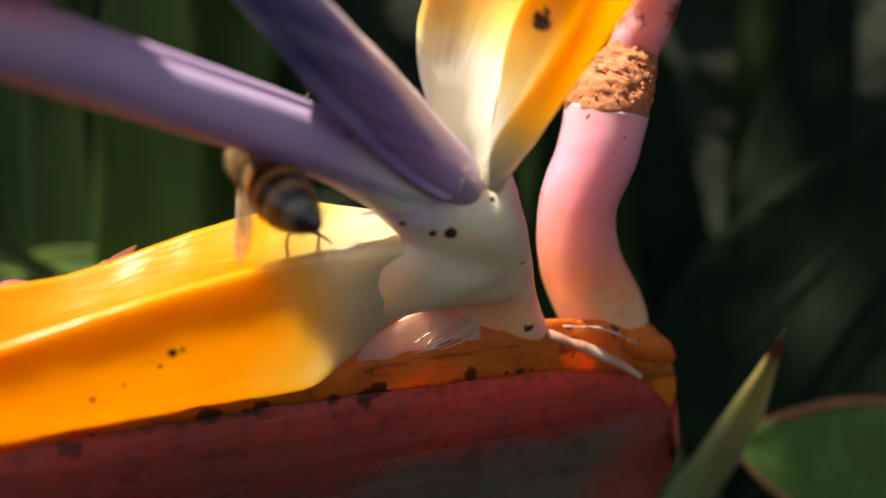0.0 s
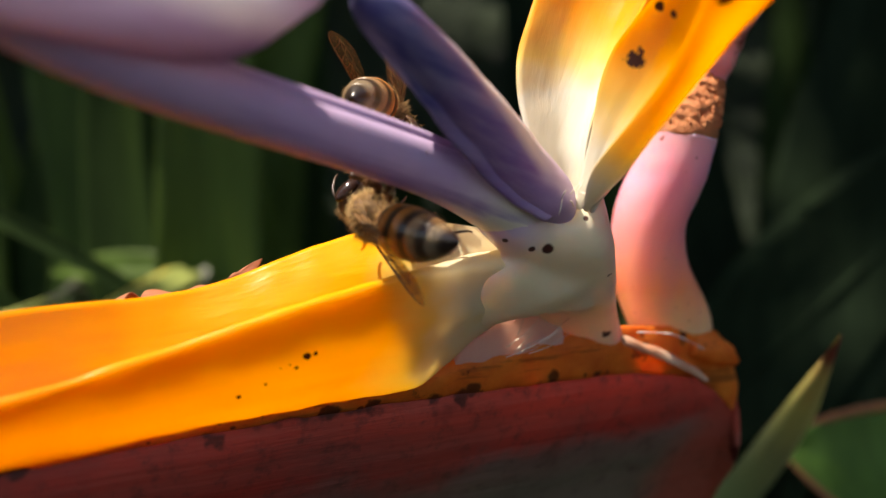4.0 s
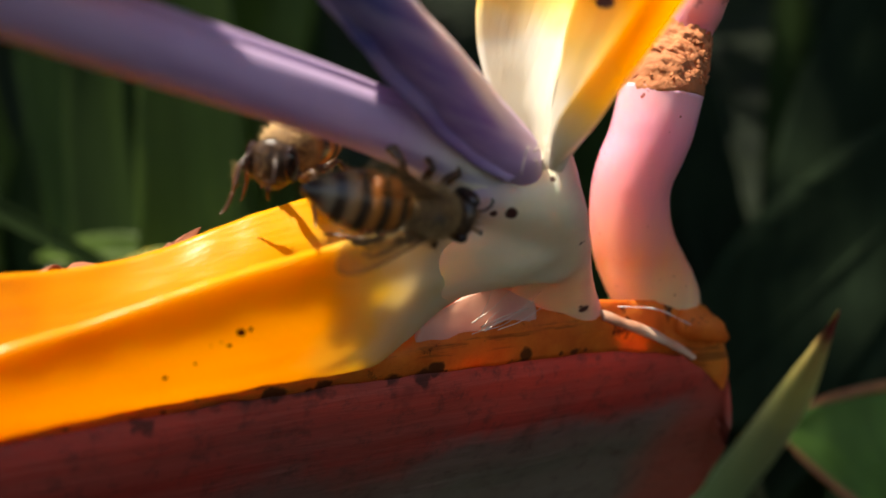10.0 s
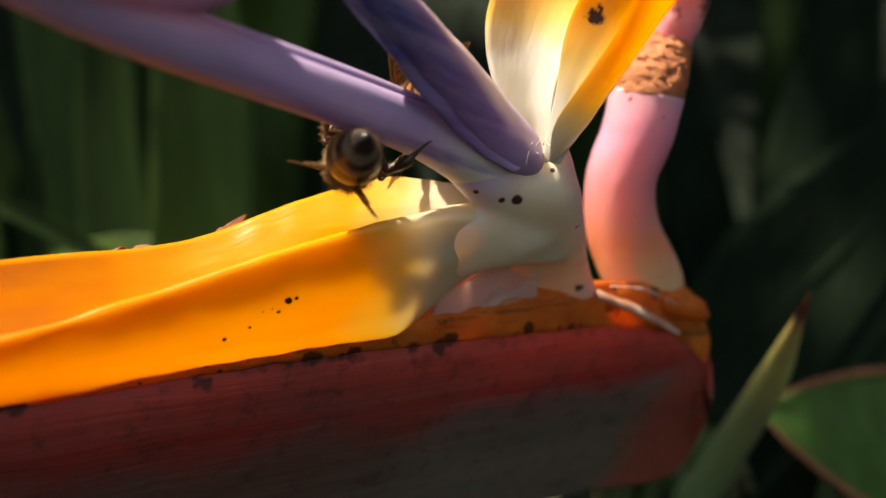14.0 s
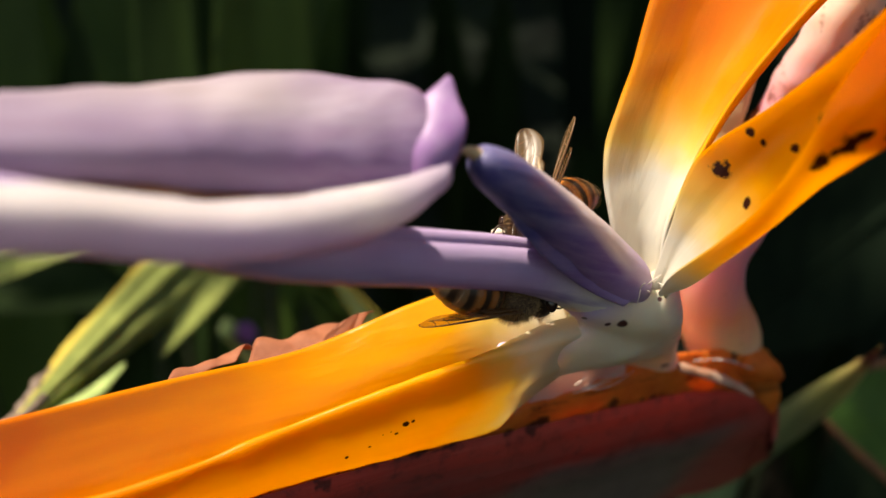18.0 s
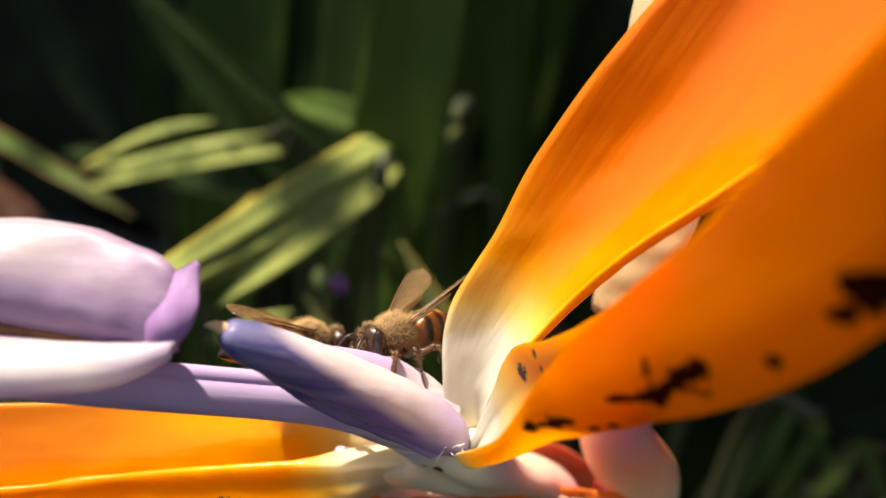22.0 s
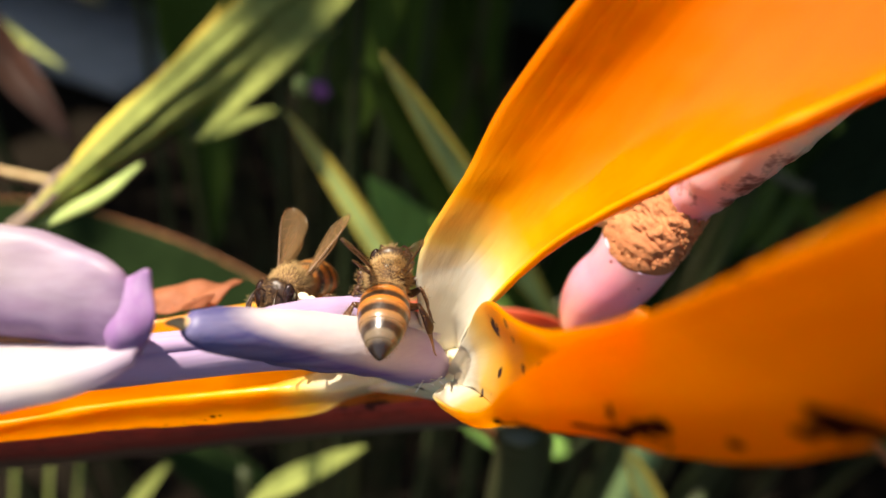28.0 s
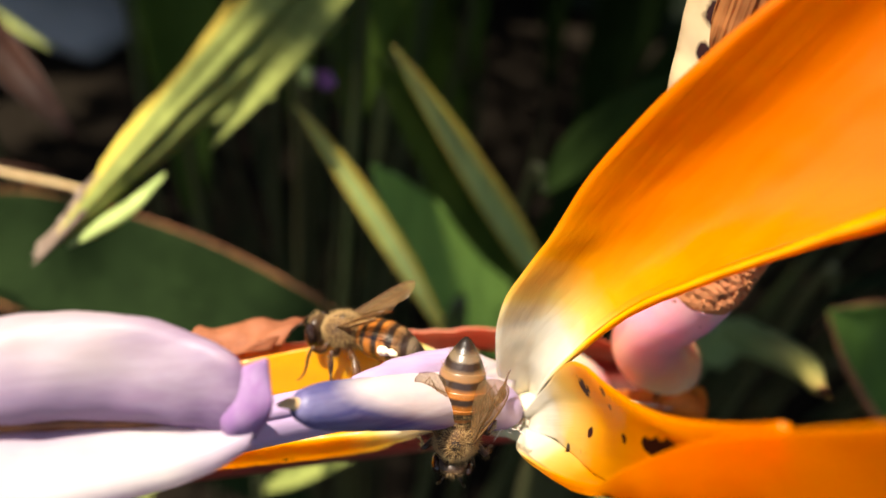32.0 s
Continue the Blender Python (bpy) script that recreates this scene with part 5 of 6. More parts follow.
def build_tree():
    """Unseen tree added above the garden; its crown's shade falls behind the flower."""
    tree = thing("unseen_shade_tree", (1700, -900, -1000), "unseen leafy tree added to shade the background", "tree")
    o = (1700, -900, -1000)
    part("trunk", tube([(1700, -900, -1010), (1690, -880, 400), (1500, -800, 1300), (1000, -600, 1850), (450, -300, 2050)], [90, 75, 60, 45, 20], 14, 24, up=(0, 1, 0.1), wobble=6), MAT_STEM, tree, "", o)
    rng = np.random.default_rng(3)
    n = 13500
    k = SUN_DIR / SUN_DIR.z
    verts, faces = [], []
    while len(faces) < n:
        # a place in the shaded ground plan, carried up along the sun's way
        gx, gy = rng.uniform(-1500, 1300), rng.uniform(150, 2100)
        if gy < 400 and gx < 20 and rng.random() < 0.78:
            continue
        h = rng.uniform(1700, 2100)
        c = V(gx, gy, -100) + k * h
        a = V(*rng.normal(size=3)).normalized()
        b = a.cross(V(*rng.normal(size=3))).normalized()
        l, w = rng.uniform(28, 52), rng.uniform(14, 22)
        i = len(verts)
        verts += [c - a * l, c + b * w, c + a * l, c - b * w]
        faces.append((i, i + 1, i + 2, i + 3))
    mesh = bpy.data.meshes.new("crown")
    mesh.from_pydata([(v - Vector(o)) * U for v in verts], [], faces)
    mesh.materials.append(LEAF_MATS["G"])
    crown = new("crown", mesh)
    crown.parent = tree
    tagged(crown, kind="stuff")


build_tree()


# ---- bees ----
def bee_mats():
    m = Mat("bee_thorax", 0.7, 0.3)
    m.color(m.mix(m.ramp(m.noise(900, 4), (0.4, (0, 0, 0)), (0.7, (1, 1, 1))), (0.14, 0.075, 0.028), (0.05, 0.026, 0.014))).bump(m.noise(3000, 3), 0.6, 0.0002)
    thorax = m.m
    hair = simple("bee_hair", (0.56, 0.37, 0.16), (0.38, 0.24, 0.10), 500, 0.6, 0.0, through=0.35)
    pale = simple("bee_pale_hair", (0.36, 0.23, 0.10), (0.26, 0.16, 0.07), 500, 0.6, 0.0, through=0.3)
    # five back plates: amber in front, greyer and darker towards the tail, each with a dark hind band
    m = Mat("bee_abdomen", 0.30, 0.5)
    run = m.math("ADD", m.along((-1.9, 0, 0), (-1, 0, 0), 7.4), m.math("MULTIPLY_ADD", m.noise(380, 4, 0.65), 0.05, -0.025))
    x = m.math("FRACT", m.math("MULTIPLY", run, 5))
    light = m.ramp(run, (0.10, (0.38, 0.12, 0.016)), (0.42, (0.38, 0.125, 0.02)), (0.62, (0.24, 0.12, 0.045)), (0.80, (0.14, 0.10, 0.06)))
    band = m.ramp(x, (0.36, (0, 0, 0)), (0.62, (1, 1, 1)), (0.90, (1, 1, 1)), (1.0, (0.3, 0.3, 0.3)))
    c = m.mix(band, light, (0.030, 0.016, 0.009))
    under = m.ramp(m.along((0, 0, -0.5), (0, 0, -1), 2.0), (0.2, (0, 0, 0)), (0.9, (1, 1, 1)))
    c = m.mix(under, c, m.mix(0.55, c, (0.34, 0.17, 0.06)))
    tail = m.ramp(run, (0.84, (0, 0, 0)), (0.93, (1, 1, 1)))
    m.color(m.mix(tail, c, (0.016, 0.010, 0.008))).bump(m.noise(2500, 3), 0.3, 0.0001)
    abdomen = m.m
    dark = simple("bee_dark_shell", (0.02, 0.011, 0.007), (0.05, 0.025, 0.012), 900, 0.28, 0.2)
    leg = simple("bee_leg", (0.030, 0.014, 0.007), (0.14, 0.055, 0.02), 500, 0.32, 0.2)
    eye = simple("bee_eye", (0.012, 0.007, 0.006), (0.03, 0.014, 0.01), 900, 0.10, 0.0)
    vein = simple("bee_wing_vein", (0.10, 0.05, 0.02), (0.16, 0.08, 0.03), 900, 0.4, 0.1)
    w = Mat("bee_wing", 0.22, 0.6)
    w.color(w.mix(w.noise(700, 3), (0.30, 0.19, 0.09), (0.20, 0.12, 0.06)))
    clear = w.node("BsdfTransparent", {0: (0.95, 0.90, 0.82, 1)})
    mx = w.node("MixShader", {0: w.node("MapRange", {0: w.noise(300, 3), 3: 0.14, 4: 0.34}).outputs[0], 1: clear.outputs[0], 2: w.b.outputs[0]})
    w.t.links.new(mx.outputs[0], w.t.nodes["Material Output"].inputs[0])
    return thorax, hair, pale, abdomen, dark, leg, eye, vein, w.m


B_THORAX, B_HAIR, B_PALE, B_ABD, B_DARK, B_LEG, B_EYE, B_VEIN, B_WING = bee_mats()


def hair(bm, p, q, nrm, thick, rng):
    """One thin tapered hair from p to q."""
    s = nrm.cross(V(rng.uniform(-1, 1), rng.uniform(-1, 1), rng.uniform(-1, 1))).normalized() * thick
    t = nrm.cross(s).normalized() * thick
    a = [bm.verts.new(p + s), bm.verts.new(p - s * 0.5 + t * 0.87), bm.verts.new(p - s * 0.5 - t * 0.87)]
    e = bm.verts.new(q)
    for k in range(3):
        bm.faces.new((a[k], a[(k + 1) % 3], e))


def hairs(spots, n, length, seed, thick=0.028, sweep=-0.35):
    """Short hairs on ellipsoids (centre, radii), swept backwards, joined."""
    rng = random.Random(seed)
    bm = bmesh.new()
    for i in range(n):
        c, r = rng.choice(spots)
        d = V(rng.gauss(0, 1), rng.gauss(0, 1), rng.gauss(0.15, 1)).normalized()
        p = V(c[0] + d.x * r[0] * 0.97, c[1] + d.y * r[1] * 0.97, c[2] + d.z * r[2] * 0.97)
        nrm = V(d.x / r[0], d.y / r[1], d.z / r[2]).normalized()
        q = p + (nrm + V(sweep + rng.uniform(-.3, .3), rng.uniform(-.35, .35), rng.uniform(-.35, .35))) * length * rng.uniform(0.5, 1.25)
        hair(bm, p, q, nrm, thick, rng)
    return bm


WING_OUT = ((0, 0.10, 0), (0.2, 0.40, 0), (0.42, 0.72, 0), (0.62, 0.92, 0.01), (0.78, 0.96, 0.05), (0.90, 0.74, 0.14), (0.97, 0.42, 0.26), (1.0, 0.08, 0.40))


def wing_rows(root, tip, width, side):
    root, tip = Vector(root), Vector(tip)
    ax = tip - root
    back = V(-0.75, -0.35 * side, -0.05).normalized()
    back = (back - ax.normalized() * back.dot(ax.normalized())).normalized()
    nr = ax.cross(back).normalized()
    rows = []
    for f, w, e in WING_OUT:
        c = root + ax * f + back * width * e
        rows.append([c, c + back * width * w * 0.33 + nr * 0.14, c + back * width * w * 0.66 + nr * 0.02, c + back * width * w])
    return rows


def wing_turn(root, side, fore, lift):
    """The way a wing turns on its root from lying back (0) to standing up (1)."""
    if fore:
        tips = [V(-7.2 + 3.4 * k, side * (4.6 - 0.8 * k), 2.6 + 5.6 * k) for k in (0, lift)]
    else:
        tips = [V(-5.4 + 1.6 * k, side * (3.4 - 0.4 * k), 2.0 + 3.6 * k) for k in (0, lift)]
    return (tips[0] - root).rotation_difference(tips[1] - root).to_matrix().to_4x4()


def wing(bee, side, fore):
    """A thin wing with its veins, on a root of its own; side: 1 left, -1 right."""
    root = V(-0.2, side * 1.5, 1.2) if fore else V(-0.9, side * 1.5, 1.0)
    tip, width = (V(-7.2, side * 4.6, 2.6), 2.8) if fore else (V(-5.4, side * 3.4, 2.0), 1.9)
    rows = wing_rows(root, tip, width, side)
    ob = part("wing", sheet(rows, 22, 10, 0.025), B_WING, bee, "smoky brown fore wing" if fore else "smoky brown hind wing", root)
    bm = tube([r[0] for r in rows], [0.13, 0.11, 0.10, 0.09, 0.07, 0.05, 0.04, 0.02], 6, 18)
    for a, b, c in ((1, 1, 2), (1, 2, 2)):
        bm = tube([rows[0][0], rows[1][a], rows[3][b], rows[5][c]], [0.06, 0.05, 0.04, 0.02], 5, 14, bm=bm)
    for i in (2, 3, 4):
        bm = tube([rows[i][0], rows[i][1].lerp(rows[i + 1][1], 0.4), rows[i + 1][2]], [0.04, 0.035, 0.03], 5, 8, bm=bm)
    part("vein", bm, B_VEIN, ob, "dark wing veins", root)
    return ob, root, side, fore


def build_bee(label):
    bee = thing("honey_bee", (0, 0, 0), label, "bee", "honey bees")
    P = lambda n, bm, m, lab="", par=None: part(n, bm, m, par or bee, lab)
    th = P("thorax", ball((0, 0, 0), (2.15, 1.9, 1.8), 28, 18), B_THORAX, "fuzzy golden brown thorax")
    P("fur", hairs([((0, 0, 0), (2.15, 1.9, 1.8))], 2600, 0.62, 1), B_HAIR, "golden fur", th)
    P("back_shield", ball((-0.1, 0, 0.62), (1.1, 0.95, 1.30), 20, 12), B_DARK, "dark bald shield", th)
    head = P("head", ball((2.95, 0, -0.6), (0.95, 1.80, 1.85), 24, 16), B_DARK, "dark brown head")
    P("fur", hairs([((2.95, 0, -0.5), (0.98, 1.2, 1.85))], 620, 0.42, 2, sweep=0.1), B_PALE, "pale fur on the face", head)
    for s in (1, -1):
        P("eye", ball((3.05, s * 1.42, -0.45), (0.70, 0.60, 1.40), 20, 14), B_EYE, "glossy black eye", head)
        P("antenna", tube([(3.6, s * 0.35, -0.3), (4.2, s * 0.8, 0.35), (4.9, s * 1.1, 0.1), (5.6, s * 1.3, -0.7), (5.9, s * 1.3, -1.3)], [0.10, 0.09, 0.12, 0.11, 0.08], 8, 18), B_DARK, "", head)
    P("jaw", ball((3.45, 0, -1.85), (0.42, 0.6, 0.4), 12, 8), B_LEG, "", head)
    P("tongue", tube([(3.4, 0, -1.9), (3.7, 0, -2.6), (3.5, 0, -3.2)], [0.28, 0.18, 0.06], 8, 8), B_LEG, "", head)
    # abdomen in overlapping plates
    prof = [(-1.8, 0.5), (-2.1, 1.3), (-2.8, 1.85), (-3.8, 2.15), (-5.0, 2.22), (-6.2, 2.02), (-7.4, 1.58), (-8.4, 1.0), (-9.1, 0.45), (-9.35, 0.12)]
    cuts = [-1.8, -3.38, -4.86, -6.34, -7.82, -9.35]
    rad = lambda x: float(np.interp(-x, [-p[0] for p in prof], [p[1] for p in prof]))
    drop = lambda x: -0.045 * (x + 1.9) ** 2 * 0.55
    for k, (a, b) in enumerate(zip(cuts, cuts[1:])):
        e = b - 0.20 if b > -9 else b
        xs = [a + (e - a) * i / 8 for i in range(9)]
        seg = P("abdomen_segment", tube([(x, 0, drop(x)) for x in xs], [max(0.10, rad(x) * (1 + 0.022 * (i / 8))) for i, x in enumerate(xs)], 28, 16, flat=0.92), B_ABD)
        if k < 4:
            # a fringe of pale hairs on the front of the next plate
            rng = random.Random(40 + k)
            bm = bmesh.new()
            for i in range(110):
                w = rng.uniform(0, 2 * math.pi)
                x = b + rng.uniform(-0.62, 0.05)
                r = rad(x) * 1.0
                nrm = V(0, math.cos(w), math.sin(w))
                p = V(x, r * math.cos(w), drop(x) + 0.92 * r * math.sin(w))
                hair(bm, p, p + (nrm * 0.55 + V(-1, rng.uniform(-.3, .3), rng.uniform(-.3, .3))) * rng.uniform(0.22, 0.42), nrm, 0.022, rng)
            P("hair_fringe", bm, B_PALE, "pale hair fringe", seg)
    P("fur", hairs([((-2.4, 0, 0), (0.8, 1.6, 1.5)), ((-3.4, 0, -0.05), (1.3, 2.08, 1.9))], 800, 0.4, 3, 0.024), B_HAIR, "golden fur")
    wings = []
    for s in (1, -1):
        wings += [wing(bee, s, True), wing(bee, s, False)]
        for x, reach, fwd in ((1.2, 3.0, 1.6), (0.1, 3.4, -0.4), (-1.1, 3.7, -2.6)):
            hind = fwd < -1
            leg = P("leg", tube([(x, s * 0.9, -1.2), (x + fwd * 0.3, s * 1.9, -1.7), (x + fwd * 0.6, s * 2.9, -1.0)], [0.26, 0.38, 0.24], 10, 14), B_LEG)
            P("shin", tube([(x + fwd * 0.6, s * 2.9, -1.0), (x + fwd * 0.9, s * reach, -2.3), (x + fwd * 1.0, s * (reach + 0.15), -3.2)], [0.20, 0.46 if hind else 0.28, 0.26 if hind else 0.18], 10, 14, flat=0.6), B_LEG, "", leg)
            P("foot", tube([(x + fwd * 1.0, s * (reach + 0.15), -3.2), (x + fwd * 1.12, s * (reach + 0.35), -3.9), (x + fwd * 1.35, s * (reach + 0.55), -4.5), (x + fwd * 1.5 + 0.1, s * (reach + 0.75), -4.7)], [0.24 if hind else 0.15, 0.13, 0.09, 0.05], 8, 14), B_LEG, "", leg)
            bm = hairs([((x + fwd * 0.75, s * (2.9 + reach) / 2, -1.8), (0.35, 0.35, 0.9))], 60, 0.34, 9, 0.018, 0)
            P("leg_hair", bm, B_HAIR, "", leg)
    bee.scale = (1.16, 1.16, 1.16)
    return bee, wings


bee_a, wings_a = build_bee("brown and black striped honey bee clinging to the flower")
bee_b, wings_b = build_bee("golden striped honey bee with raised wings that flies to the flower")

# seconds, place in millimetres, turn in degrees
BEE_A = [
    (0, -15.6, 69.2, 3.8, -93, -31, 122),
    (0.5, -15.7, 69.2, 3.6, -92, -32, 121),
    (1, -16.0, 69.1, 3.0, -92, -34, 122),
    (1.5, -15.5, 69.4, 3.2, -80, -34, 108),
    (1.7, -17.7, 68.0, 3.5, -139, -29, 158),
    (2, -19.2, 67.4, 2.6, -143, -29, 172),
    (2.5, -17.7, 67.1, 1.7, -139, -27, 156),
    (3, -18.8, 66.8, 0.8, -142, -21, 163),
    (3.5, -18.0, 67.2, 1.1, -139, -23, 154),
    (4.5, -13.2, 68.9, 0.1, -136, -7, 105),
    (5, -9.6, 68.2, -1.1, -175, 23, 79),
    (5.5, -6.0, 67.6, -2.3, 132, 26, 36),
    (6, -6.6, 68.2, -2.2, 167, 43, 82),
    (6.5, -8.3, 67.6, 0.6, -148, 42, 134),
    (7, -11.9, 67.9, 0.7, -140, 15, 138),
    (7.5, -14.9, 66.2, -0.2, -105, 27, 176),
    (8, -14.9, 65.4, 0.8, -106, 15, 172),
    (8.5, -7.9, 67.1, -0.7, -166, 66, 105),
    (9, -7.1, 66.1, -0.7, 110, 35, 26),
    (9.5, -7.6, 66.1, -1.8, 110, 16, 22),
    (10, -6.3, 66.7, -2.1, 112, 8, 36),
    (10.5, -3.9, 65.9, -3.1, 106, 4, 17),
    (11, -3.3, 63.3, -2.7, 105, 11, 2),
    (11.5, -3.0, 66.1, -3.0, 107, 23, 23),
    (12, -6.1, 66.3, -3.7, 108, 21, 27),
    (12.5, -9.6, 68.2, -3.3, 160, 39, 72),
    (13, -12.0, 68.6, -2.6, -134, 31, 86),
    (13.5, -15.1, 68.8, -0.5, -135, 8, 111),
    (14.5, -16.1, 66.0, 1.8, -160, 7, 87),
    (15.5, -15.2, 68.4, 3.7, 170, 8, 54),
    (16, -14.9, 68.1, 2.7, 169, 12, 47),
    (16.5, -15.0, 68.2, 2.2, 168, 15, 48),
    (17, -13.6, 68.0, 1.7, 164, 17, 44),
    (17.5, -14.4, 69.1, 1.5, 162, 13, 44),
    (18, -11.1, 68.7, 1.0, 157, 14, 35),
    (18.5, -11.4, 70.1, 0.5, 158, 15, 45),
    (19, -11.6, 70.2, 1.0, 155, 20, 50),
    (19.5, -13.0, 70.1, 0.2, 153, 19, 48),
    (20, -14.4, 70.1, -0.9, 149, 15, 43),
    (20.5, -18.4, 70.6, 1.2, 153, 18, 60),
    (20.75, -19.7, 72.7, 1.3, -146, 18, 66),
    (21, -21.0, 74.9, 1.5, -87, 13, 70),
    (21.5, -18.8, 76.5, 2.8, -34, 10, 54),
    (22, -18.7, 75.6, 5.9, -17, 5, 54),
    (22.5, -19.6, 73.8, 8.4, -20, -2, 63),
    (23, -19.6, 73.9, 5.9, -24, 4, 64),
    (23.5, -20.1, 73.8, 7.4, -28, -4, 62),
    (24, -19.1, 73.5, 4.7, -28, -4, 51),
    (24.5, -20.0, 73.9, 3.6, -34, 11, 68),
    (25, -19.0, 73.9, 2.6, -34, 3, 63),
    (25.5, -19.1, 74.0, 4.1, -36, 3, 66),
    (26, -18.4, 72.6, 6.0, -33, -28, 19),
    (26.5, -17.6, 71.3, 8.0, 1, -43, -48),
    (27.5, -14.8, 72.5, 8.4, 15, -26, -91),
    (28, -15.8, 72.5, 6.5, 14, -26, -93),
    (28.5, -18.5, 73.9, 6.4, -3, -30, -23),
    (29, -18.6, 75.8, 8.8, -4, -54, 8),
    (29.5, -19.3, 75.0, 6.0, -12, -65, 24),
    (30, -18.1, 75.9, 7.4, -15, -65, 28),
    (30.5, -17.1, 75.5, 6.8, -19, -66, 31),
    (31, -11.1, 73.8, 10.1, -3, -31, 20),
    (31.5, -5.3, 71.0, 10.5, 0, -6, -27),
    (31.75, -1.9, 66.9, 7.7, 19, 50, -14),
    (32, -2.3, 64.9, 5.3, 15, 68, -62),
]
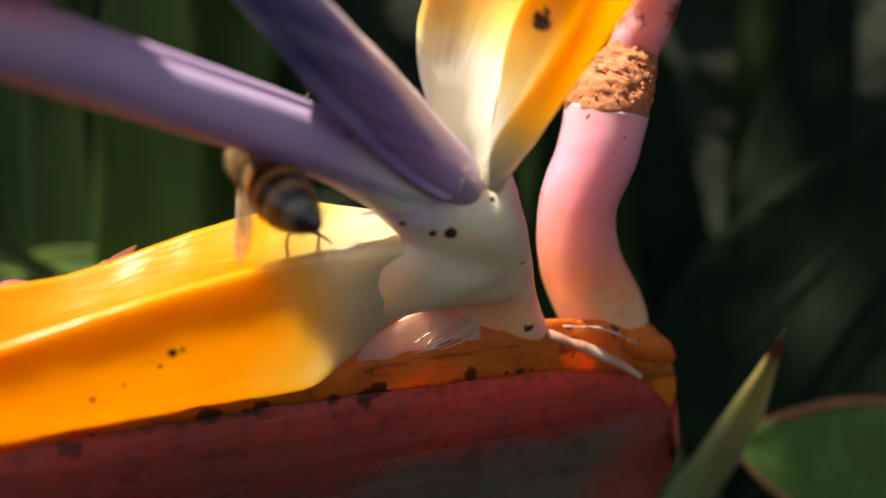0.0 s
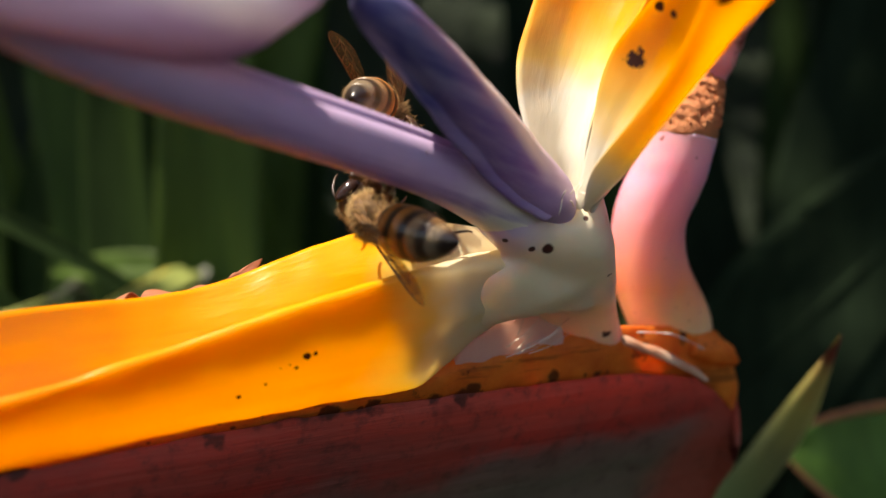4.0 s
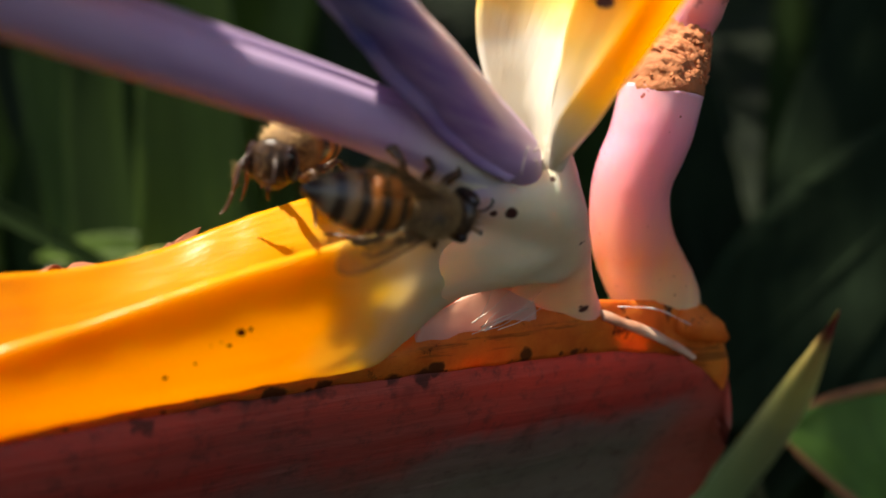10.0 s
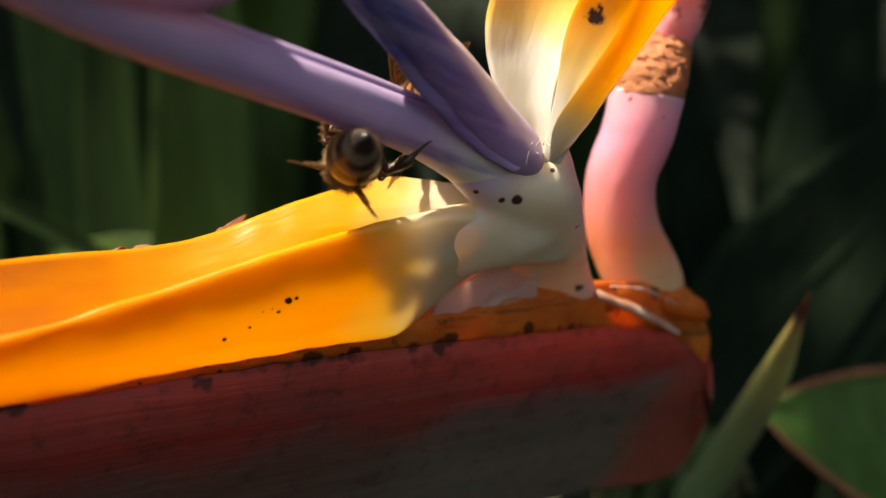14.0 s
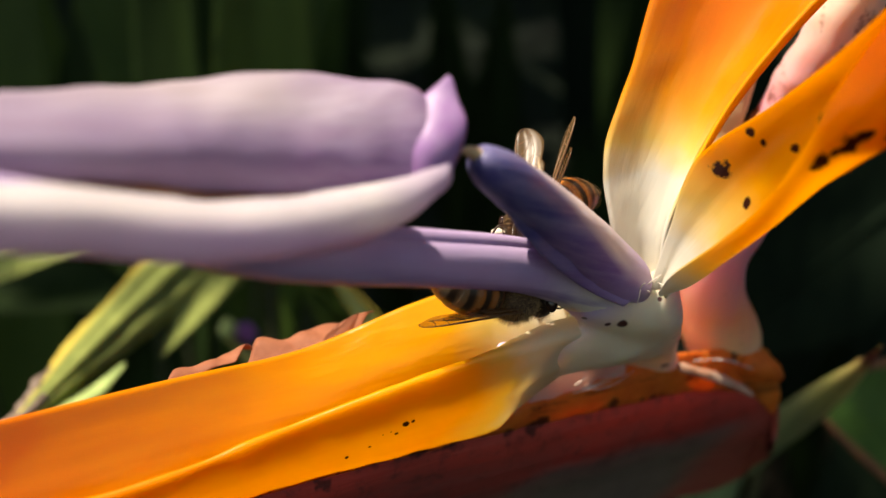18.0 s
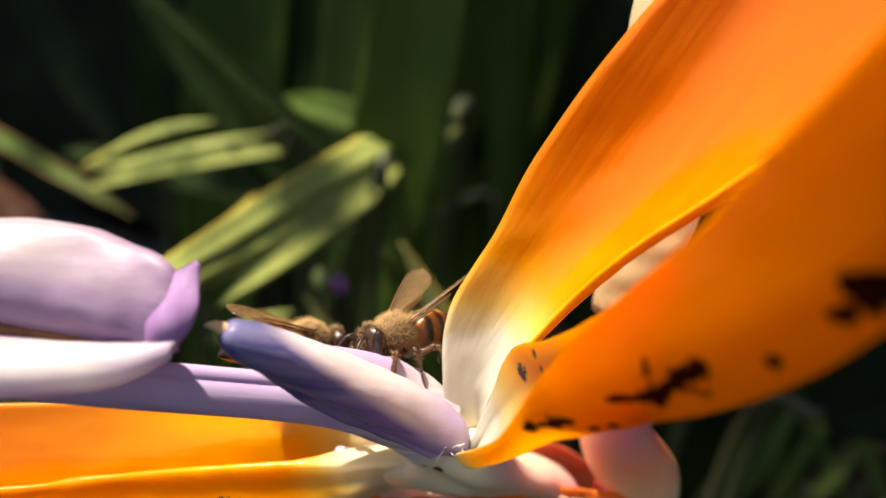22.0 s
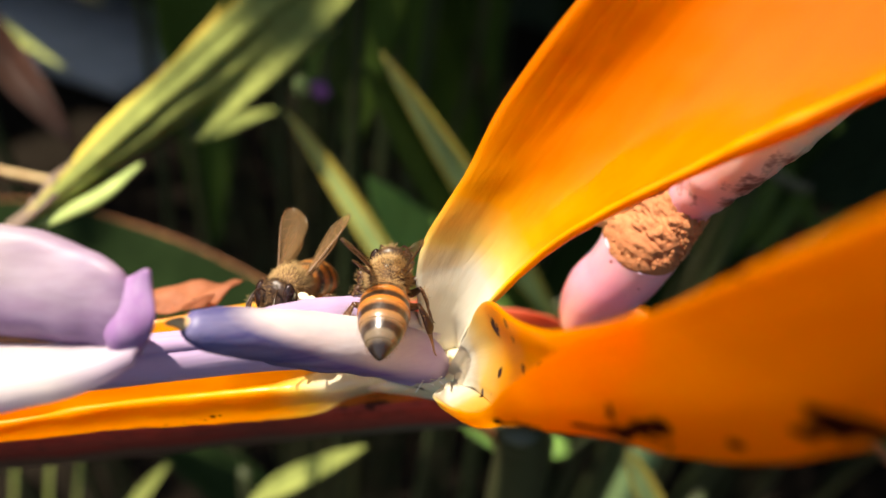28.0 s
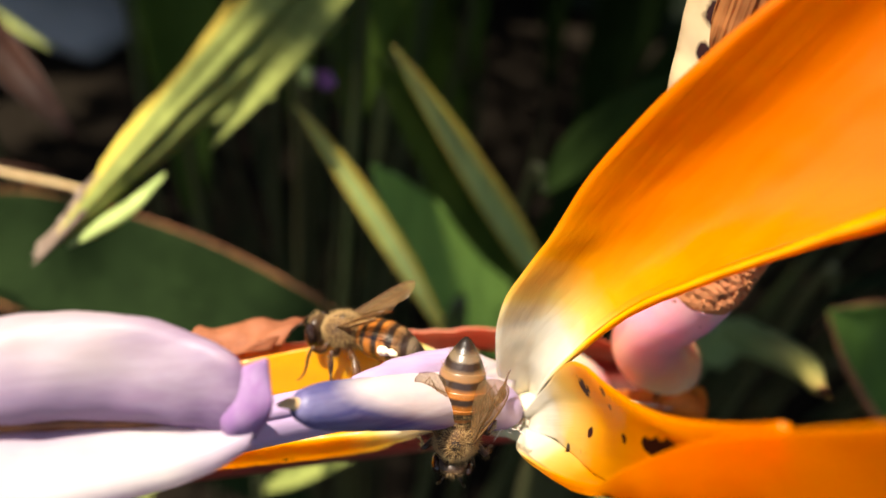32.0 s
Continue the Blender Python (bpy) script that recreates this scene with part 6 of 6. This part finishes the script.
BEE_B = [
    (0, -17.9, 72.9, 39.9, -6, -9, 101),
    (1.3, -22.5, 72.9, 35.8, -6, -4, 101),
    (1.33, -21.8, 70.5, 29.9, 14, -0, 46),
    (1.37, -21.2, 68.2, 24.0, 23, 19, -7),
    (1.4, -20.6, 65.8, 18.1, 11, 36, -68),
    (1.5, -24.6, 63.5, 7.2, 11, 25, -66),
    (1.6, -34.2, 59.9, 1.9, 11, 7, -46),
    (1.63, -34.8, 61.6, 2.8, 11, 2, -3),
    (1.67, -35.4, 63.3, 3.6, 7, -2, 39),
    (1.7, -36.0, 65.0, 4.5, 2, -3, 82),
    (1.9, -28.7, 64.7, 4.1, 6, -15, 67),
    (2, -32.3, 68.4, 8.9, 12, -2, 54),
    (2.1, -21.9, 72.9, 15.5, 4, -3, 74),
    (2.3, -14.7, 76.9, 11.1, 6, 10, 77),
    (2.5, -17.1, 78.7, 11.2, -31, 17, 111),
    (3, -16.5, 78.9, 10.7, 10, 14, 81),
    (3.5, -16.8, 78.8, 12.5, 17, 19, 81),
    (4.5, -14.9, 81.0, 9.2, -35, 0, 83),
    (5.5, -16.3, 80.3, 5.1, -89, 35, 105),
    (6, -13.3, 80.3, 2.1, -104, 41, 89),
    (6.25, -13.0, 77.5, 1.6, 123, 85, -32),
    (6.5, -12.7, 74.7, 1.2, 72, 34, -71),
    (6.67, -13.5, 76.6, 0.9, 71, 74, -79),
    (6.83, -14.2, 78.6, 0.7, -95, 67, 107),
    (7, -14.9, 80.6, 0.4, -94, 27, 100),
    (7.17, -15.4, 78.5, 1.0, -68, 58, 139),
    (7.33, -15.8, 76.4, 1.6, 3, 57, -139),
    (7.5, -16.2, 74.4, 2.2, 25, 25, -103),
    (8, -18.1, 74.4, 3.1, 19, 25, -108),
    (8.5, -17.5, 73.5, -2.2, 42, 34, -92),
    (8.67, -17.5, 76.5, 0.1, 18, 56, -139),
    (8.83, -17.5, 79.5, 2.5, -29, 53, 151),
    (9, -17.5, 82.5, 4.8, -46, 28, 109),
    (9.17, -17.1, 79.7, 4.7, -22, 45, 161),
    (9.33, -16.8, 76.9, 4.5, 11, 39, -138),
    (9.5, -16.4, 74.1, 4.4, 22, 16, -94),
    (10, -18.7, 71.1, 3.4, -8, 12, -101),
    (10.5, -14.2, 71.1, 2.8, 5, 8, -102),
    (11, -14.2, 73.2, 4.1, 37, 18, -96),
    (11.17, -14.5, 76.4, 5.1, 20, 37, -153),
    (11.33, -14.8, 79.7, 6.0, -10, 32, 141),
    (11.5, -15.0, 83.0, 7.0, -19, 8, 89),
    (12, -15.4, 82.8, 5.7, -24, 11, 109),
    (12.5, -13.8, 82.9, 6.2, -14, -9, 79),
    (13, -12.2, 83.0, 9.3, 4, 1, 82),
    (13.5, -12.1, 83.0, 7.3, 4, 6, 82),
    (14.17, -10.7, 80.5, 8.4, 2, 10, 134),
    (14.83, -9.3, 78.0, 9.4, 5, 14, -174),
    (15.5, -8.0, 75.5, 10.4, 10, 15, -121),
    (16, -7.0, 73.6, 9.5, 9, 18, -120),
    (16.5, -6.7, 73.5, 8.3, 9, 14, -121),
    (17, -8.0, 73.9, 10.1, 10, 10, -133),
    (17.5, -8.6, 73.7, 9.3, 13, 9, -126),
    (18, -9.1, 72.7, 9.4, 15, 11, -128),
    (18.5, -9.1, 72.6, 10.3, 17, 10, -125),
    (19, -8.2, 72.6, 9.8, 17, 10, -124),
    (19.5, -7.9, 72.4, 10.4, 17, 6, -118),
    (20, -9.4, 74.6, 10.0, 18, 3, -123),
    (20.5, -9.1, 74.7, 10.1, 20, 11, -123),
    (21, -8.6, 74.5, 10.7, 18, 10, -118),
    (21.5, -8.5, 74.4, 10.2, 20, 3, -113),
    (22, -7.8, 74.4, 11.2, 18, -4, -115),
    (22.5, -8.7, 74.5, 11.3, 17, -15, -117),
    (23, -8.8, 74.5, 11.8, 20, -16, -117),
    (23.5, -8.8, 74.5, 12.6, 21, -13, -117),
    (24, -8.3, 74.5, 11.9, 23, -17, -118),
    (24.5, -8.8, 74.5, 12.0, 25, -15, -118),
    (25, -7.9, 74.6, 11.6, 27, -16, -119),
    (25.5, -9.4, 74.6, 12.1, 28, -14, -121),
    (26, -10.5, 70.4, 15.3, 25, -24, -98),
    (26.17, -9.4, 71.4, 14.3, 32, 4, -142),
    (26.33, -8.3, 72.4, 13.2, 17, 29, 171),
    (26.5, -7.2, 73.4, 12.2, -17, 32, 111),
    (27.5, -2.1, 73.2, 12.7, -6, 6, 96),
    (28, -4.4, 72.1, 13.1, -8, 4, 109),
    (28.5, -9.2, 72.5, 10.9, 5, 20, 147),
    (29, -10.3, 72.8, 11.7, 5, 22, 140),
    (29.5, -9.7, 72.6, 11.0, -0, 30, 142),
    (30, -11.6, 72.5, 9.0, 5, 44, 133),
    (30.5, -12.0, 71.5, 10.0, -4, 44, 162),
    (31, -19.3, 75.8, 3.8, -22, 27, 138),
    (31.5, -17.0, 76.3, 3.6, 4, 51, 165),
    (32, -20.0, 76.1, 1.9, 14, 15, 178),
]
# seconds and how far the wings stand up, 0 to 1
LIFT_A = [(0, 0.1), (1.5, 0.1), (2, 0.25), (3.5, 0.1), (13, 0.15), (16, 0.0), (21, 0.1), (26, 0.1), (27.5, 0.75), (28.2, 0.7), (28.8, 0.25), (30.6, 0.15), (31, 0.3), (32, 0.1)]
LIFT_B = [(0, 0.3), (1.3, 0.3)] + [(round(1.4 + 0.1 * k, 1), 0.85 if k % 2 else 0.25) for k in range(9)] + [(2.5, 0.5), (3.5, 0.6), (5.5, 0.15), (8, 0.35), (9, 0.3), (12, 0.3), (13.5, 0.3), (15.5, 0.8), (21, 0.85), (22, 0.5), (23, 0.2), (25.5, 0.15), (26.5, 0.5), (27.5, 0.8), (30, 0.95), (30.7, 0.6), (31.2, 0.5), (32, 0.45)]


def motions():
    for bee, rows, wings, lifts in ((bee_a, BEE_A, wings_a, LIFT_A), (bee_b, BEE_B, wings_b, LIFT_B)):
        walk(bee, [(t, pose(x * U, y * U, EYE + z * U, rx, ry, rz)) for t, x, y, z, rx, ry, rz in rows])
        for ob, root, side, fore in wings:
            walk(ob, [(t, Matrix.Translation(root * U) @ wing_turn(root, side, fore, lift)) for t, lift in lifts])


motions()
